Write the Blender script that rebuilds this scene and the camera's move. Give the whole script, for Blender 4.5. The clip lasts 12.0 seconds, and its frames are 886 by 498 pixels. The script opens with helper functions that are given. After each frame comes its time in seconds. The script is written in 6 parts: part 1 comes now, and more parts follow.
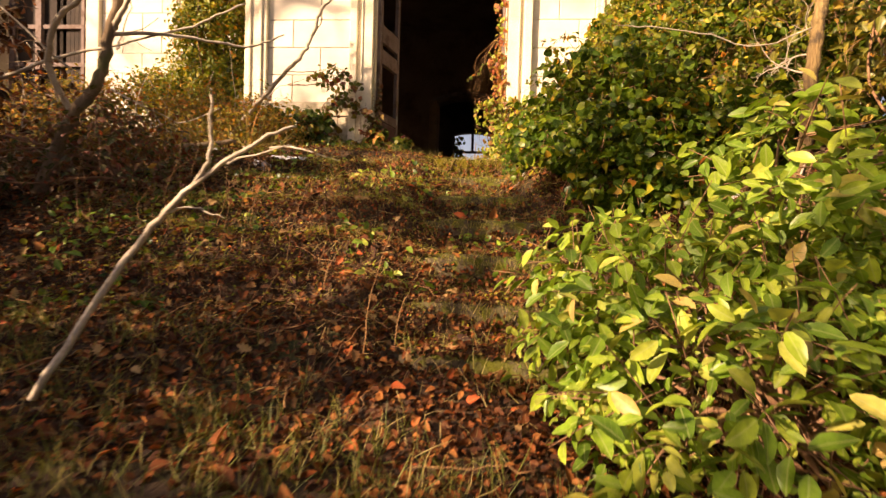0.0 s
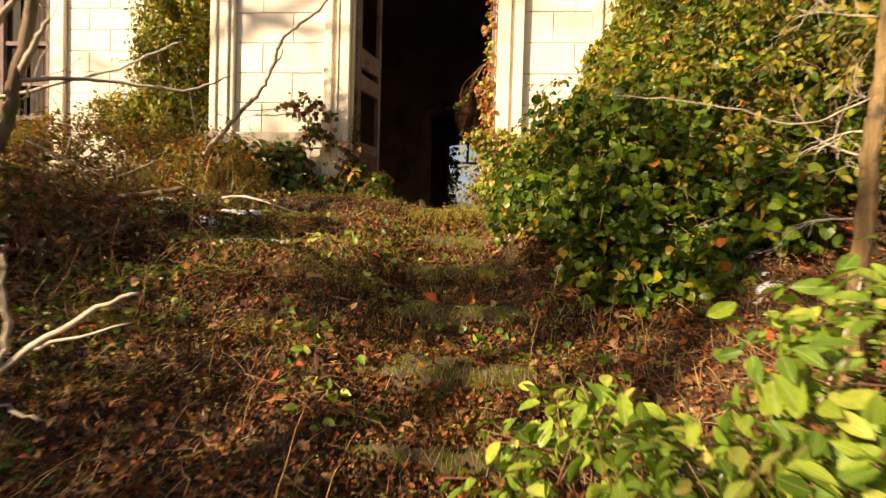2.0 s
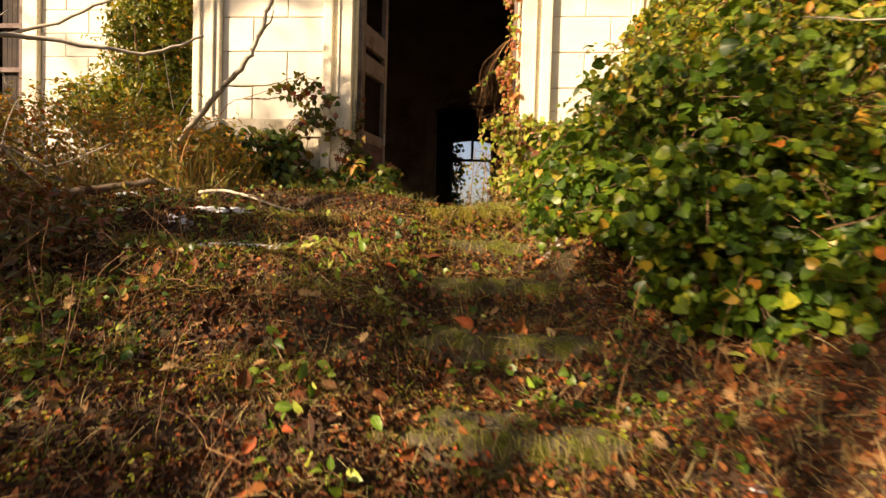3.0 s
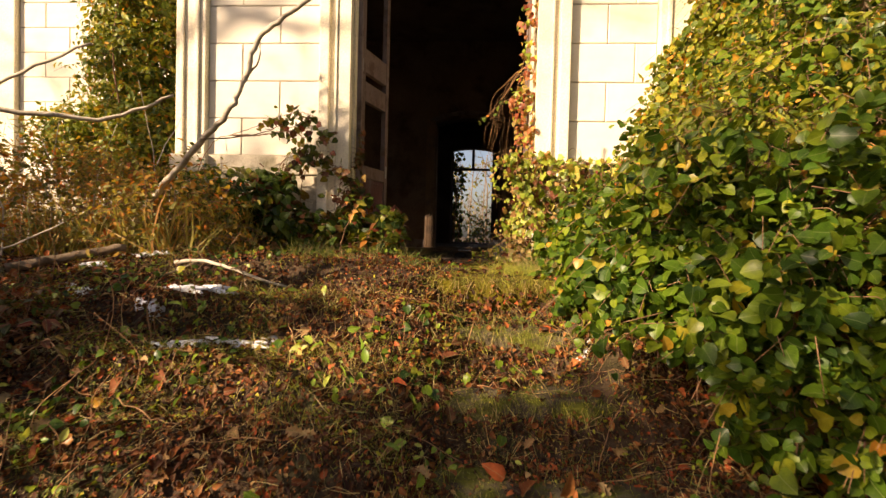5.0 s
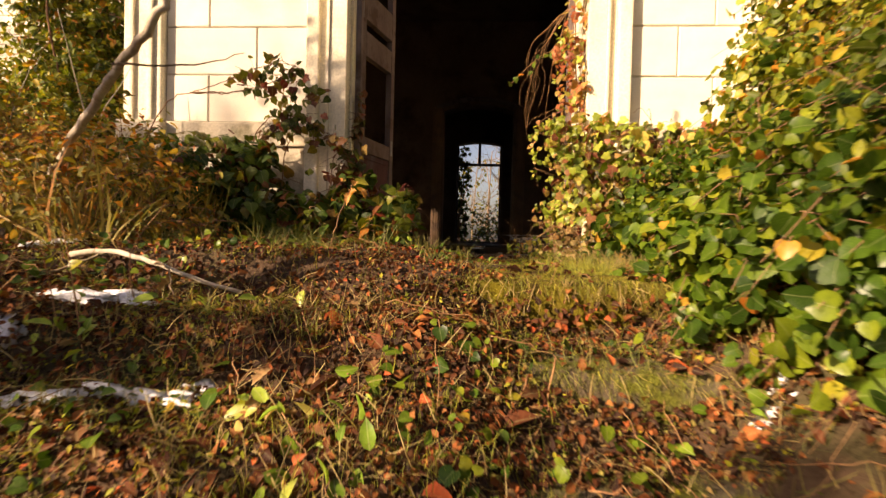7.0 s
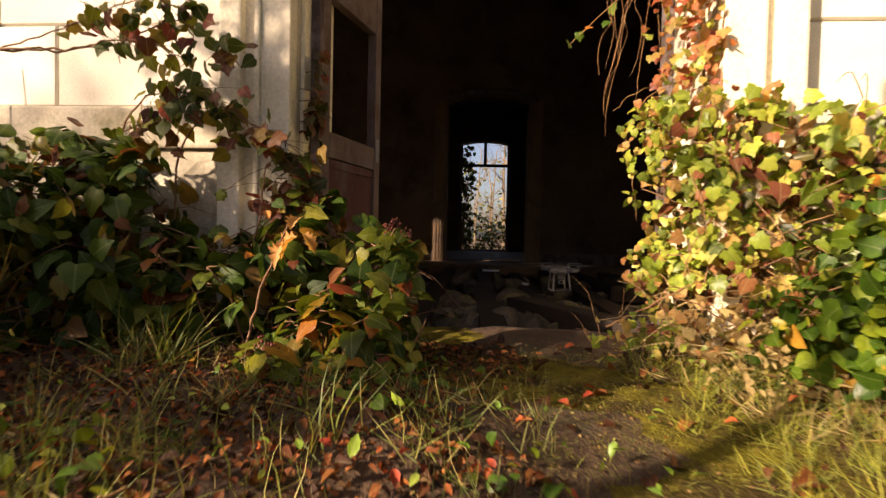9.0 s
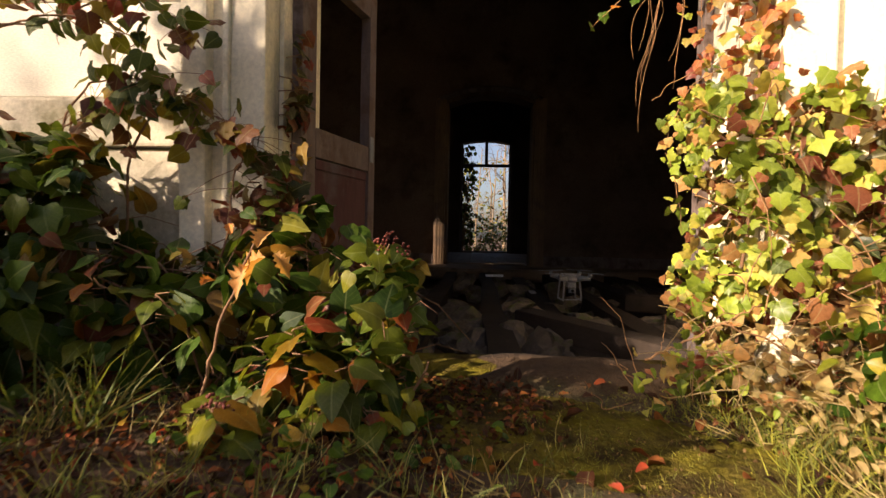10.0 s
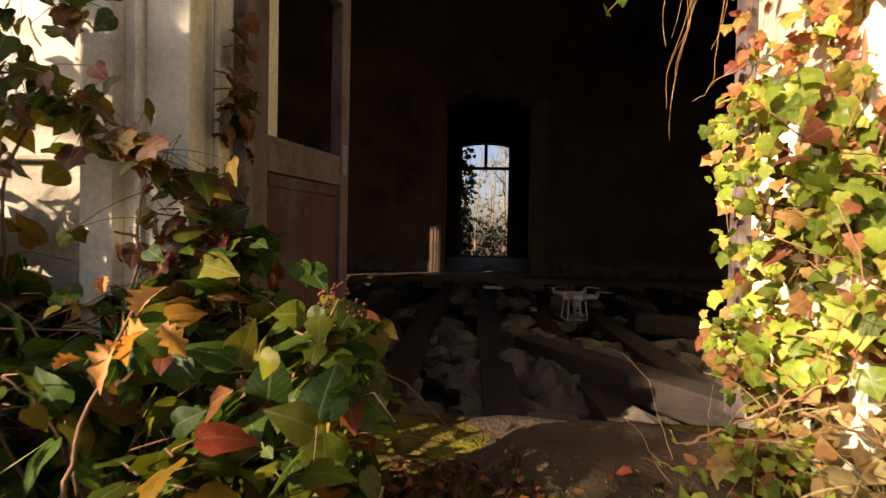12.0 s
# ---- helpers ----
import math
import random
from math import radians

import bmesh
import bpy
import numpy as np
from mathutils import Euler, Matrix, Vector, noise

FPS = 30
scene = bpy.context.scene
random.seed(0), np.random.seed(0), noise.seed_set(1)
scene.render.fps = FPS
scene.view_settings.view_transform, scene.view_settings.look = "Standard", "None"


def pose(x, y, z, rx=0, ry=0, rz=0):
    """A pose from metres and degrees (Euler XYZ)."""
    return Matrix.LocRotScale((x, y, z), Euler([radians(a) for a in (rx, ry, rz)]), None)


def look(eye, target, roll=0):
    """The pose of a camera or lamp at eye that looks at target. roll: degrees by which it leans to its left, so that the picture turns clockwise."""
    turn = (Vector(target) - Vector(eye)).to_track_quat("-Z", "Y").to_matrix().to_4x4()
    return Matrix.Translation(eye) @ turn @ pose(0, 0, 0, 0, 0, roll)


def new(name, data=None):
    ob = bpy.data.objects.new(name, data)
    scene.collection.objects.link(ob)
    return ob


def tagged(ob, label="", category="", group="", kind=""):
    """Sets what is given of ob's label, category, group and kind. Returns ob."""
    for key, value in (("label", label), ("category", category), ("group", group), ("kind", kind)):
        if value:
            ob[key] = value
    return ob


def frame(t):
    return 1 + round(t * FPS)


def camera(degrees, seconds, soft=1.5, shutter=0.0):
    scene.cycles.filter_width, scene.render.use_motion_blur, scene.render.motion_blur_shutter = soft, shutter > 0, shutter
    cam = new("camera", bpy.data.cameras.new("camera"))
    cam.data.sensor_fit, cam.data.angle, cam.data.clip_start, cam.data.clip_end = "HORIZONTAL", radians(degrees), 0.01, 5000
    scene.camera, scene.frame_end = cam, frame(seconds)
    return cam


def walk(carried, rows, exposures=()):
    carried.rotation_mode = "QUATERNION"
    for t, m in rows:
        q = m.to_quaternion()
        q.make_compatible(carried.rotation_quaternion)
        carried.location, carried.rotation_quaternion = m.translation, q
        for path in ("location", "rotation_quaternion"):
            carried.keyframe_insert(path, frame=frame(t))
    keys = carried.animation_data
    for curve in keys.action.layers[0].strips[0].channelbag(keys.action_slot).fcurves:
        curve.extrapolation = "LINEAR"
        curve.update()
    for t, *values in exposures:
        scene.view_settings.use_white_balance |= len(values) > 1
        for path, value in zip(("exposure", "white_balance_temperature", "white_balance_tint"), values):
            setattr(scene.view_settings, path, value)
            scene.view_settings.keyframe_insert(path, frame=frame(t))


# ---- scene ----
cam = camera(84.0, 12.0, 1.45, 0.6)
PATH = [
    (0, (0.539, -5.885, -0.666), (0.393, -3.891, -0.721), 1.7),
    (0.5, (0.614, -5.69, -0.577), (0.467, -3.696, -0.628), 1.5),
    (1, (0.65, -5.631, -0.313), (0.5, -3.637, -0.363), 1.5),
    (1.5, (0.658, -5.596, -0.211), (0.514, -3.602, -0.258), 1.7),
    (2, (0.657, -5.354, -0.206), (0.515, -3.36, -0.255), 1.6),
    (2.5, (0.608, -5.006, -0.21), (0.467, -3.012, -0.26), 1.6),
    (3, (0.449, -4.698, -0.184), (0.31, -2.703, -0.236), 1.7),
    (3.5, (0.342, -4.536, -0.013), (0.203, -2.541, -0.065), 1.5),
    (5.5, (0.32, -4.086, 0.229), (0.187, -2.091, 0.177), 1.5),
    (6, (0.288, -3.785, 0.186), (0.155, -1.79, 0.141), 1.5),
    (6.5, (0.187, -3.531, 0.145), (0.066, -1.535, 0.113), 1.6),
    (7, (0.108, -3.343, 0.138), (-0.027, -1.348, 0.091), 1.5),
    (8.8, (-0.054, -1.979, 0.415), (-0.187, 0.016, 0.363), 1.4),
    (9, (-0.074, -1.9, 0.411), (-0.21, 0.095, 0.36), 1.3),
    (9.5, (-0.11, -1.736, 0.431), (-0.243, 0.259, 0.376), 1.7),
    (10, (-0.111, -1.603, 0.457), (-0.247, 0.392, 0.406), 1.2),
    (10.5, (-0.093, -1.537, 0.489), (-0.229, 0.458, 0.438), 1.3),
    (11, (-0.072, -1.513, 0.52), (-0.209, 0.482, 0.471), 1.2),
    (11.5, (-0.076, -1.363, 0.538), (-0.212, 0.632, 0.49), 1.3),
    (12, (-0.08, -1.238, 0.556), (-0.217, 0.757, 0.51), 1.2),
]
walk(cam, [(t, look(eye, target, roll)) for t, eye, target, roll in PATH],
     [(0.0, 0.7, 7700, 33), (0.6, 0.62, 7500, 29), (1.5, 0.54, 7050, 23), (5.5, 0.56, 7000, 26), (7.2, 0.53, 7250, 30), (8.8, 0.61, 6700, 28), (10.0, 0.70, 6300, 24), (12.0, 0.75, 6300, 24)])

# ---- world, sun, exposure ----
SUN_AZ, SUN_EL = radians(50), radians(25)
to_sun = Vector((-math.sin(SUN_AZ) * math.cos(SUN_EL), -math.cos(SUN_AZ) * math.cos(SUN_EL), math.sin(SUN_EL)))
world = bpy.data.worlds.new("sky")
scene.world = world
world.use_nodes = True
wn = world.node_tree
sky = wn.nodes.new("ShaderNodeTexSky")
sky.sky_type, sky.sun_disc = "NISHITA", False
sky.dust_density, sky.ozone_density = 3.0, 0.5
sky.sun_elevation, sky.sun_rotation = SUN_EL, math.atan2(to_sun.x, to_sun.y)
wn.links.new(sky.outputs[0], wn.nodes["Background"].inputs[0])
wn.nodes["Background"].inputs[1].default_value = 0.098
sun = new("sun", bpy.data.lights.new("sun", "SUN"))
sun.data.energy, sun.data.angle, sun.data.color = 8.6, radians(0.6), (1.0, 0.83, 0.57)
sun.matrix_world = look(tuple(to_sun * 40), (0, 0, 0))


# ---- materials ----
def nodes_of(name):
    m = bpy.data.materials.new(name)
    m.use_nodes = True
    t = m.node_tree
    return m, t, t.nodes["Principled BSDF"]


def ramp(t, stops, interp="LINEAR"):
    r = t.nodes.new("ShaderNodeValToRGB")
    r.color_ramp.interpolation = interp
    el = r.color_ramp.elements
    while len(el) < len(stops):
        el.new(0.5)
    for e, (p, c) in zip(el, stops):
        e.position, e.color = p, (*c, 1)
    return r


def noise_node(t, scale, detail=6, rough=0.6, coord="Object", stretch=None):
    n = t.nodes.new("ShaderNodeTexNoise")
    n.inputs["Scale"].default_value, n.inputs["Detail"].default_value, n.inputs["Roughness"].default_value = scale, detail, rough
    tc = t.nodes.new("ShaderNodeTexCoord")
    if stretch:
        mp = t.nodes.new("ShaderNodeMapping")
        mp.inputs["Scale"].default_value = stretch
        t.links.new(tc.outputs[coord], mp.inputs["Vector"])
        t.links.new(mp.outputs["Vector"], n.inputs["Vector"])
    else:
        t.links.new(tc.outputs[coord], n.inputs["Vector"])
    return n


def mix_col(t, fac, a, b, mode="MIX"):
    m = t.nodes.new("ShaderNodeMix")
    m.data_type, m.blend_type = "RGBA", mode
    if isinstance(fac, (int, float)):
        m.inputs[0].default_value = fac
    else:
        t.links.new(fac, m.inputs[0])
    for s, v in ((6, a), (7, b)):
        if isinstance(v, tuple):
            m.inputs[s].default_value = (*v, 1)
        else:
            t.links.new(v, m.inputs[s])
    return m.outputs[2]


def bump(t, bsdf, height, strength=0.4, dist=0.01):
    b = t.nodes.new("ShaderNodeBump")
    b.inputs["Strength"].default_value, b.inputs["Distance"].default_value = strength, dist
    t.links.new(height, b.inputs["Height"])
    t.links.new(b.outputs[0], bsdf.inputs["Normal"])


def surface(name, a, b, scale=4, fine=60, rough=0.8, stain=None, stain_scale=1.5, stain_at=(0.5, 0.65), relief=0.4, dist=0.006,
            stretch=None, spec=0.3, vary=0.0, coord="Object"):
    """A weathered surface: two colours at a large scale, fine grain, and stains of a third colour."""
    m, t, p = nodes_of(name)
    n1, n2 = noise_node(t, scale, 5, 0.6, coord, stretch), noise_node(t, fine, 4, 0.65, coord, stretch)
    r1 = ramp(t, [(0.3, a), (0.7, b)])
    t.links.new(n1.outputs["Fac"], r1.inputs[0])
    g = ramp(t, [(0.25, (0.72, 0.72, 0.72)), (0.75, (1.12, 1.12, 1.12))])
    t.links.new(n2.outputs["Fac"], g.inputs[0])
    col = mix_col(t, 1.0, r1.outputs[0], g.outputs[0], "MULTIPLY")
    if stain:
        n3 = noise_node(t, stain_scale, 8, 0.65, coord)
        r3 = ramp(t, [(stain_at[0], (0, 0, 0)), (stain_at[1], (1, 1, 1))])
        t.links.new(n3.outputs["Fac"], r3.inputs[0])
        col = mix_col(t, r3.outputs[0], col, stain)
    if vary:
        oi = t.nodes.new("ShaderNodeObjectInfo")
        r4 = ramp(t, [(0, (1 - vary,) * 3), (1, (1 + vary * 0.4,) * 3)])
        t.links.new(oi.outputs["Random"], r4.inputs[0])
        col = mix_col(t, 1.0, col, r4.outputs[0], "MULTIPLY")
    t.links.new(col, p.inputs["Base Color"])
    p.inputs["Roughness"].default_value = rough
    p.inputs["Specular IOR Level"].default_value = spec
    bump(t, p, mix_col(t, 0.5, n1.outputs["Fac"], n2.outputs["Fac"]), relief, dist)
    return m


def leaf_material(name, stops, single=False, rough=0.36, through_=0.35, vein=0.3, spec=0.28):
    """Leaves: each one takes its colour from the stops, has a midrib and side veins, blotches, and lets light through."""
    m, t, p = nodes_of(name)
    if single:
        rnd = t.nodes.new("ShaderNodeObjectInfo").outputs["Random"]
    else:
        rnd = t.nodes.new("ShaderNodeNewGeometry").outputs["Random Per Island"]
    r = ramp(t, stops)
    t.links.new(rnd, r.inputs[0])
    n = noise_node(t, 35, 3, 0.6)
    blot = ramp(t, [(0.3, (0.6, 0.62, 0.6)), (0.7, (1.2, 1.15, 1.05))])
    t.links.new(n.outputs["Fac"], blot.inputs[0])
    col = mix_col(t, 1.0, r.outputs[0], blot.outputs[0], "MULTIPLY")
    uv = t.nodes.new("ShaderNodeUVMap")
    sep = t.nodes.new("ShaderNodeSeparateXYZ")
    t.links.new(uv.outputs[0], sep.inputs[0])

    def calc(op, a, b=None):
        k = t.nodes.new("ShaderNodeMath")
        k.operation = op
        for i, v in enumerate((a, b)):
            if v is None:
                continue
            if isinstance(v, (int, float)):
                k.inputs[i].default_value = v
            else:
                t.links.new(v, k.inputs[i])
        return k.outputs[0]
    au = calc("ABSOLUTE", sep.outputs[0])
    mid = calc("LESS_THAN", au, 0.022)
    w = calc("SINE", calc("MULTIPLY", calc("SUBTRACT", sep.outputs[1], calc("MULTIPLY", au, 0.9)), 38.0))
    side = calc("MULTIPLY", calc("GREATER_THAN", w, 0.93), 0.3)
    v = calc("MULTIPLY", calc("MAXIMUM", mid, side), vein)
    col = mix_col(t, v, col, (0.42, 0.44, 0.2))
    t.links.new(col, p.inputs["Base Color"])
    p.inputs["Roughness"].default_value = rough
    p.inputs["Specular IOR Level"].default_value = spec
    tr = t.nodes.new("ShaderNodeBsdfTranslucent")
    t.links.new(mix_col(t, 1.0, col, (1.25, 1.2, 0.55), "MULTIPLY"), tr.inputs["Color"])
    mx = t.nodes.new("ShaderNodeMixShader")
    mx.inputs[0].default_value = through_
    t.links.new(p.outputs[0], mx.inputs[1])
    t.links.new(tr.outputs[0], mx.inputs[2])
    t.links.new(mx.outputs[0], t.nodes["Material Output"].inputs[0])
    bump(t, p, n.outputs["Fac"], 0.25, 0.004)
    return m


STONE = surface("limestone_ashlar", (0.74, 0.68, 0.54), (0.82, 0.77, 0.64), 2.5, 70, 0.85, (0.55, 0.49, 0.36), 1.2, (0.56, 0.78), 0.35, 0.004, vary=0.10, coord="Generated")
RENDER = surface("lime_render", (0.76, 0.68, 0.48), (0.85, 0.78, 0.60), 2.0, 55, 0.85, (0.5, 0.45, 0.34), 1.6, (0.55, 0.75), 0.4, 0.004)
MORTAR = surface("mortar", (0.36, 0.31, 0.23), (0.5, 0.44, 0.33), 5, 80, 0.95)
PLINTH = surface("weathered_plinth", (0.45, 0.39, 0.28), (0.66, 0.6, 0.46), 4, 60, 0.9, (0.2, 0.18, 0.11), 5, (0.5, 0.68), 0.7, 0.01)
SOIL = surface("leafy_soil", (0.045, 0.026, 0.014), (0.10, 0.06, 0.03), 3, 45, 0.95, (0.05, 0.065, 0.018), 1.3, (0.52, 0.7), 1.0, 0.03)
MOSS_STONE = surface("mossy_stone", (0.036, 0.024, 0.008), (0.075, 0.052, 0.015), 6, 50, 0.95, (0.135, 0.112, 0.010), 7.0, (0.40, 0.60), 1.0, 0.04, spec=0.1)
STEP_STONE = surface("worn_step_stone", (0.05, 0.036, 0.02), (0.15, 0.12, 0.075), 9, 60, 0.95, (0.10, 0.105, 0.014), 10.0, (0.44, 0.58), 1.0, 0.03, spec=0.15)
BARK = surface("grey_bark", (0.13, 0.09, 0.05), (0.30, 0.22, 0.14), 10, 60, 0.9, (0.10, 0.12, 0.045), 4, (0.55, 0.7), 1.0, 0.02, (1, 1, 0.2))
BARK_OCHRE = surface("ochre_bark", (0.10, 0.06, 0.025), (0.38, 0.27, 0.11), 22, 90, 0.9, (0.07, 0.05, 0.03), 9, (0.50, 0.6), 1.0, 0.03, (1, 1, 0.14))
DEADWOOD = surface("bleached_deadwood", (0.38, 0.32, 0.23), (0.58, 0.51, 0.4), 9, 80, 0.85, (0.2, 0.15, 0.1), 6, (0.55, 0.7), 0.6, 0.008)
RUNNER = surface("ivy_runner", (0.24, 0.115, 0.05), (0.42, 0.24, 0.10), 14, 80, 0.7)
VINE = surface("vine_stem", (0.16, 0.08, 0.04), (0.30, 0.17, 0.09), 14, 80, 0.8)
PAINT = surface("flaking_door_paint", (0.12, 0.082, 0.07), (0.20, 0.15, 0.13), 5, 60, 0.75, (0.10, 0.062, 0.045), 7, (0.5, 0.62), 0.6, 0.004, (1, 1, 0.3))
PANEL_RED = surface("faded_red_panel", (0.06, 0.016, 0.016), (0.095, 0.036, 0.035), 4, 50, 0.7, (0.11, 0.10, 0.105), 3, (0.5, 0.68), 0.5, 0.003, (1, 1, 0.2))
FRAME_WOOD = surface("weathered_frame_wood", (0.13, 0.1, 0.09), (0.24, 0.19, 0.17), 6, 70, 0.8, (0.07, 0.045, 0.035), 5, (0.5, 0.65), 0.6, 0.004, (1, 1, 0.2))
CASING = surface("pale_casing_paint", (0.20, 0.125, 0.075), (0.30, 0.2, 0.125), 6, 70, 0.7, (0.16, 0.11, 0.08), 4, (0.5, 0.65), 0.5, 0.003, (1, 1, 0.2))
STRAW_STEM = surface("straw_stems", (0.34, 0.23, 0.09), (0.55, 0.41, 0.18), 14, 80, 0.7)
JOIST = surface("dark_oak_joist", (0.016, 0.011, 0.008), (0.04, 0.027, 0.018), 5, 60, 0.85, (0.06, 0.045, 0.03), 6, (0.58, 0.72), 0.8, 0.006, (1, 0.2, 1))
RUBBLE = surface("rubble_stone", (0.09, 0.072, 0.052), (0.2, 0.16, 0.12), 7, 60, 0.92, (0.10, 0.11, 0.035), 3, (0.52, 0.64), 0.9, 0.012, vary=0.35)
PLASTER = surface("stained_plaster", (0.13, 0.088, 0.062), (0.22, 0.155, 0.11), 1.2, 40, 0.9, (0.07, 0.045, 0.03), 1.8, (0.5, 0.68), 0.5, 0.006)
BOARDS = surface("old_floorboards", (0.13, 0.09, 0.06), (0.24, 0.17, 0.11), 4, 60, 0.7, (0.06, 0.045, 0.03), 3, (0.52, 0.7), 0.5, 0.004, (0.2, 1, 1), spec=0.1)
SLATE = surface("roof_slate", (0.07, 0.075, 0.085), (0.13, 0.13, 0.14), 3, 50, 0.7)
SNOW = surface("snow", (0.62, 0.64, 0.68), (0.8, 0.81, 0.84), 8, 70, 0.6, relief=0.6, dist=0.01)
DRONE_WHITE = surface("white_plastic", (0.24, 0.24, 0.25), (0.3, 0.3, 0.31), 6, 90, 0.35, relief=0.05)
DRONE_GREY = surface("grey_metal_parts", (0.18, 0.18, 0.19), (0.26, 0.26, 0.27), 8, 90, 0.4, relief=0.05)
GLASSY = surface("dark_lens", (0.01, 0.01, 0.012), (0.02, 0.02, 0.025), 8, 90, 0.1, relief=0.0)
BERRY = surface("ivy_berries", (0.10, 0.02, 0.02), (0.2, 0.05, 0.03), 40, 90, 0.4)

IVY = [(0.0, (0.02, 0.05, 0.005)), (0.3, (0.05, 0.11, 0.008)), (0.66, (0.105, 0.175, 0.011)), (0.9, (0.2, 0.26, 0.016)), (0.97, (0.34, 0.31, 0.025)), (0.992, (0.5, 0.25, 0.03)), (1.0, (0.45, 0.12, 0.02))]
GOLDEN = [(0.0, (0.05, 0.085, 0.008)), (0.35, (0.14, 0.19, 0.014)), (0.7, (0.27, 0.29, 0.02)), (0.9, (0.42, 0.34, 0.03)), (1.0, (0.6, 0.22, 0.025))]
RUST = [(0.0, (0.30, 0.26, 0.05)), (0.3, (0.48, 0.27, 0.08)), (0.6, (0.46, 0.17, 0.06)), (0.85, (0.36, 0.09, 0.04)), (1.0, (0.2, 0.04, 0.03))]
IVY_AUTUMN = [(0.0, (0.11, 0.16, 0.018)), (0.3, (0.26, 0.35, 0.035)), (0.6, (0.47, 0.52, 0.07)), (0.74, (0.6, 0.5, 0.11)), (0.87, (0.5, 0.29, 0.10)), (0.95, (0.36, 0.13, 0.06)), (1.0, (0.2, 0.06, 0.035))]
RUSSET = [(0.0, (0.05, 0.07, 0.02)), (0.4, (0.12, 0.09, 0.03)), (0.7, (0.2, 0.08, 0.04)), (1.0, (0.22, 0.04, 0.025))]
PALE = [(0.0, (0.22, 0.12, 0.04)), (0.4, (0.46, 0.32, 0.12)), (0.8, (0.62, 0.5, 0.22)), (0.95, (0.6, 0.34, 0.12)), (1.0, (0.4, 0.1, 0.04))]
IVY_DARK = [(0.0, (0.022, 0.048, 0.007)), (0.4, (0.052, 0.10, 0.011)), (0.66, (0.11, 0.16, 0.015)), (0.82, (0.18, 0.17, 0.02)), (0.91, (0.2, 0.08, 0.028)), (1.0, (0.13, 0.03, 0.02))]
LAUREL = [(0.0, (0.09, 0.18, 0.018)), (0.4, (0.18, 0.31, 0.028)), (0.75, (0.31, 0.42, 0.045)), (0.95, (0.46, 0.5, 0.10)), (1.0, (0.5, 0.34, 0.12))]
OLIVE = [(0.0, (0.08, 0.10, 0.018)), (0.4, (0.17, 0.18, 0.03)), (0.75, (0.3, 0.26, 0.04)), (1.0, (0.42, 0.28, 0.06))]
BROWN = [(0.0, (0.024, 0.008, 0.004)), (0.4, (0.059, 0.0182, 0.006)), (0.72, (0.152, 0.043, 0.011)), (0.92, (0.31, 0.12, 0.032)), (1.0, (0.40, 0.075, 0.022))]
WEED = [(0.0, (0.10, 0.11, 0.02)), (0.4, (0.24, 0.21, 0.025)), (0.68, (0.40, 0.26, 0.035)), (0.88, (0.5, 0.22, 0.03)), (1.0, (0.5, 0.12, 0.02))]
GRASS = [(0.0, (0.05, 0.078, 0.010)), (0.5, (0.115, 0.14, 0.017)), (0.8, (0.24, 0.21, 0.05)), (1.0, (0.40, 0.31, 0.13))]
STRAW = [(0.0, (0.2, 0.13, 0.05)), (0.5, (0.38, 0.27, 0.11)), (1.0, (0.55, 0.43, 0.2))]
L_IVY, L_IVY1 = leaf_material("ivy_leaves", IVY, rough=0.36, spec=0.26, vein=0.2), leaf_material("ivy_leaf", IVY, True, rough=0.36, spec=0.26, vein=0.2)
L_GOLD, L_RUST = leaf_material("golden_climber_leaves", GOLDEN, rough=0.45), leaf_material("rusty_ivy_leaves", RUST, rough=0.5, through_=0.4)
L_AUT, L_AUT1 = leaf_material("autumn_ivy_leaves", IVY_AUTUMN, through_=0.4), leaf_material("autumn_ivy_leaf", IVY_AUTUMN, True, through_=0.4)
L_DARK, L_DARK1 = leaf_material("dark_ivy_leaves", IVY_DARK, rough=0.4, spec=0.2, vein=0.2), leaf_material("dark_ivy_leaf", IVY_DARK, True, rough=0.4, spec=0.2, vein=0.2)
L_PALE2 = leaf_material("leaf_crumbs", [(0.0, (0.06, 0.03, 0.012)), (0.5, (0.14, 0.075, 0.028)), (0.85, (0.28, 0.18, 0.07)), (1.0, (0.26, 0.28, 0.05))], rough=0.7, through_=0.2, vein=0.1, spec=0.2)
L_MOSS = leaf_material("moss_leaflets", [(0.0, (0.09, 0.12, 0.010)), (0.5, (0.23, 0.26, 0.016)), (1.0, (0.42, 0.38, 0.03))], rough=0.6, vein=0.1)
L_OAKS = leaf_material("dry_oak_leaves", [(0.0, (0.12, 0.05, 0.02)), (0.5, (0.28, 0.14, 0.055)), (1.0, (0.45, 0.3, 0.14))], rough=0.65, through_=0.2, vein=0.2, spec=0.2)
L_RED = leaf_material("red_fallen_leaves", [(0.0, (0.22, 0.03, 0.015)), (1.0, (0.5, 0.08, 0.03))], rough=0.5, vein=0.15)
L_RUSSET, L_PALE = leaf_material("russet_ivy_leaves", RUSSET), leaf_material("pale_dead_leaves", PALE, rough=0.6, vein=0.15)
L_LAUREL, L_LAUREL1 = leaf_material("laurel_leaves", LAUREL), leaf_material("laurel_leaf", LAUREL, True)
L_OLIVE = leaf_material("privet_leaves", OLIVE)
L_BROWN = leaf_material("dead_leaves", BROWN, rough=0.7, through_=0.15, vein=0.15, spec=0.2)
L_WEED = leaf_material("autumn_weed_leaves", WEED, rough=0.6)
L_GRASS = leaf_material("grass_blades", GRASS, rough=0.55, vein=0.1)
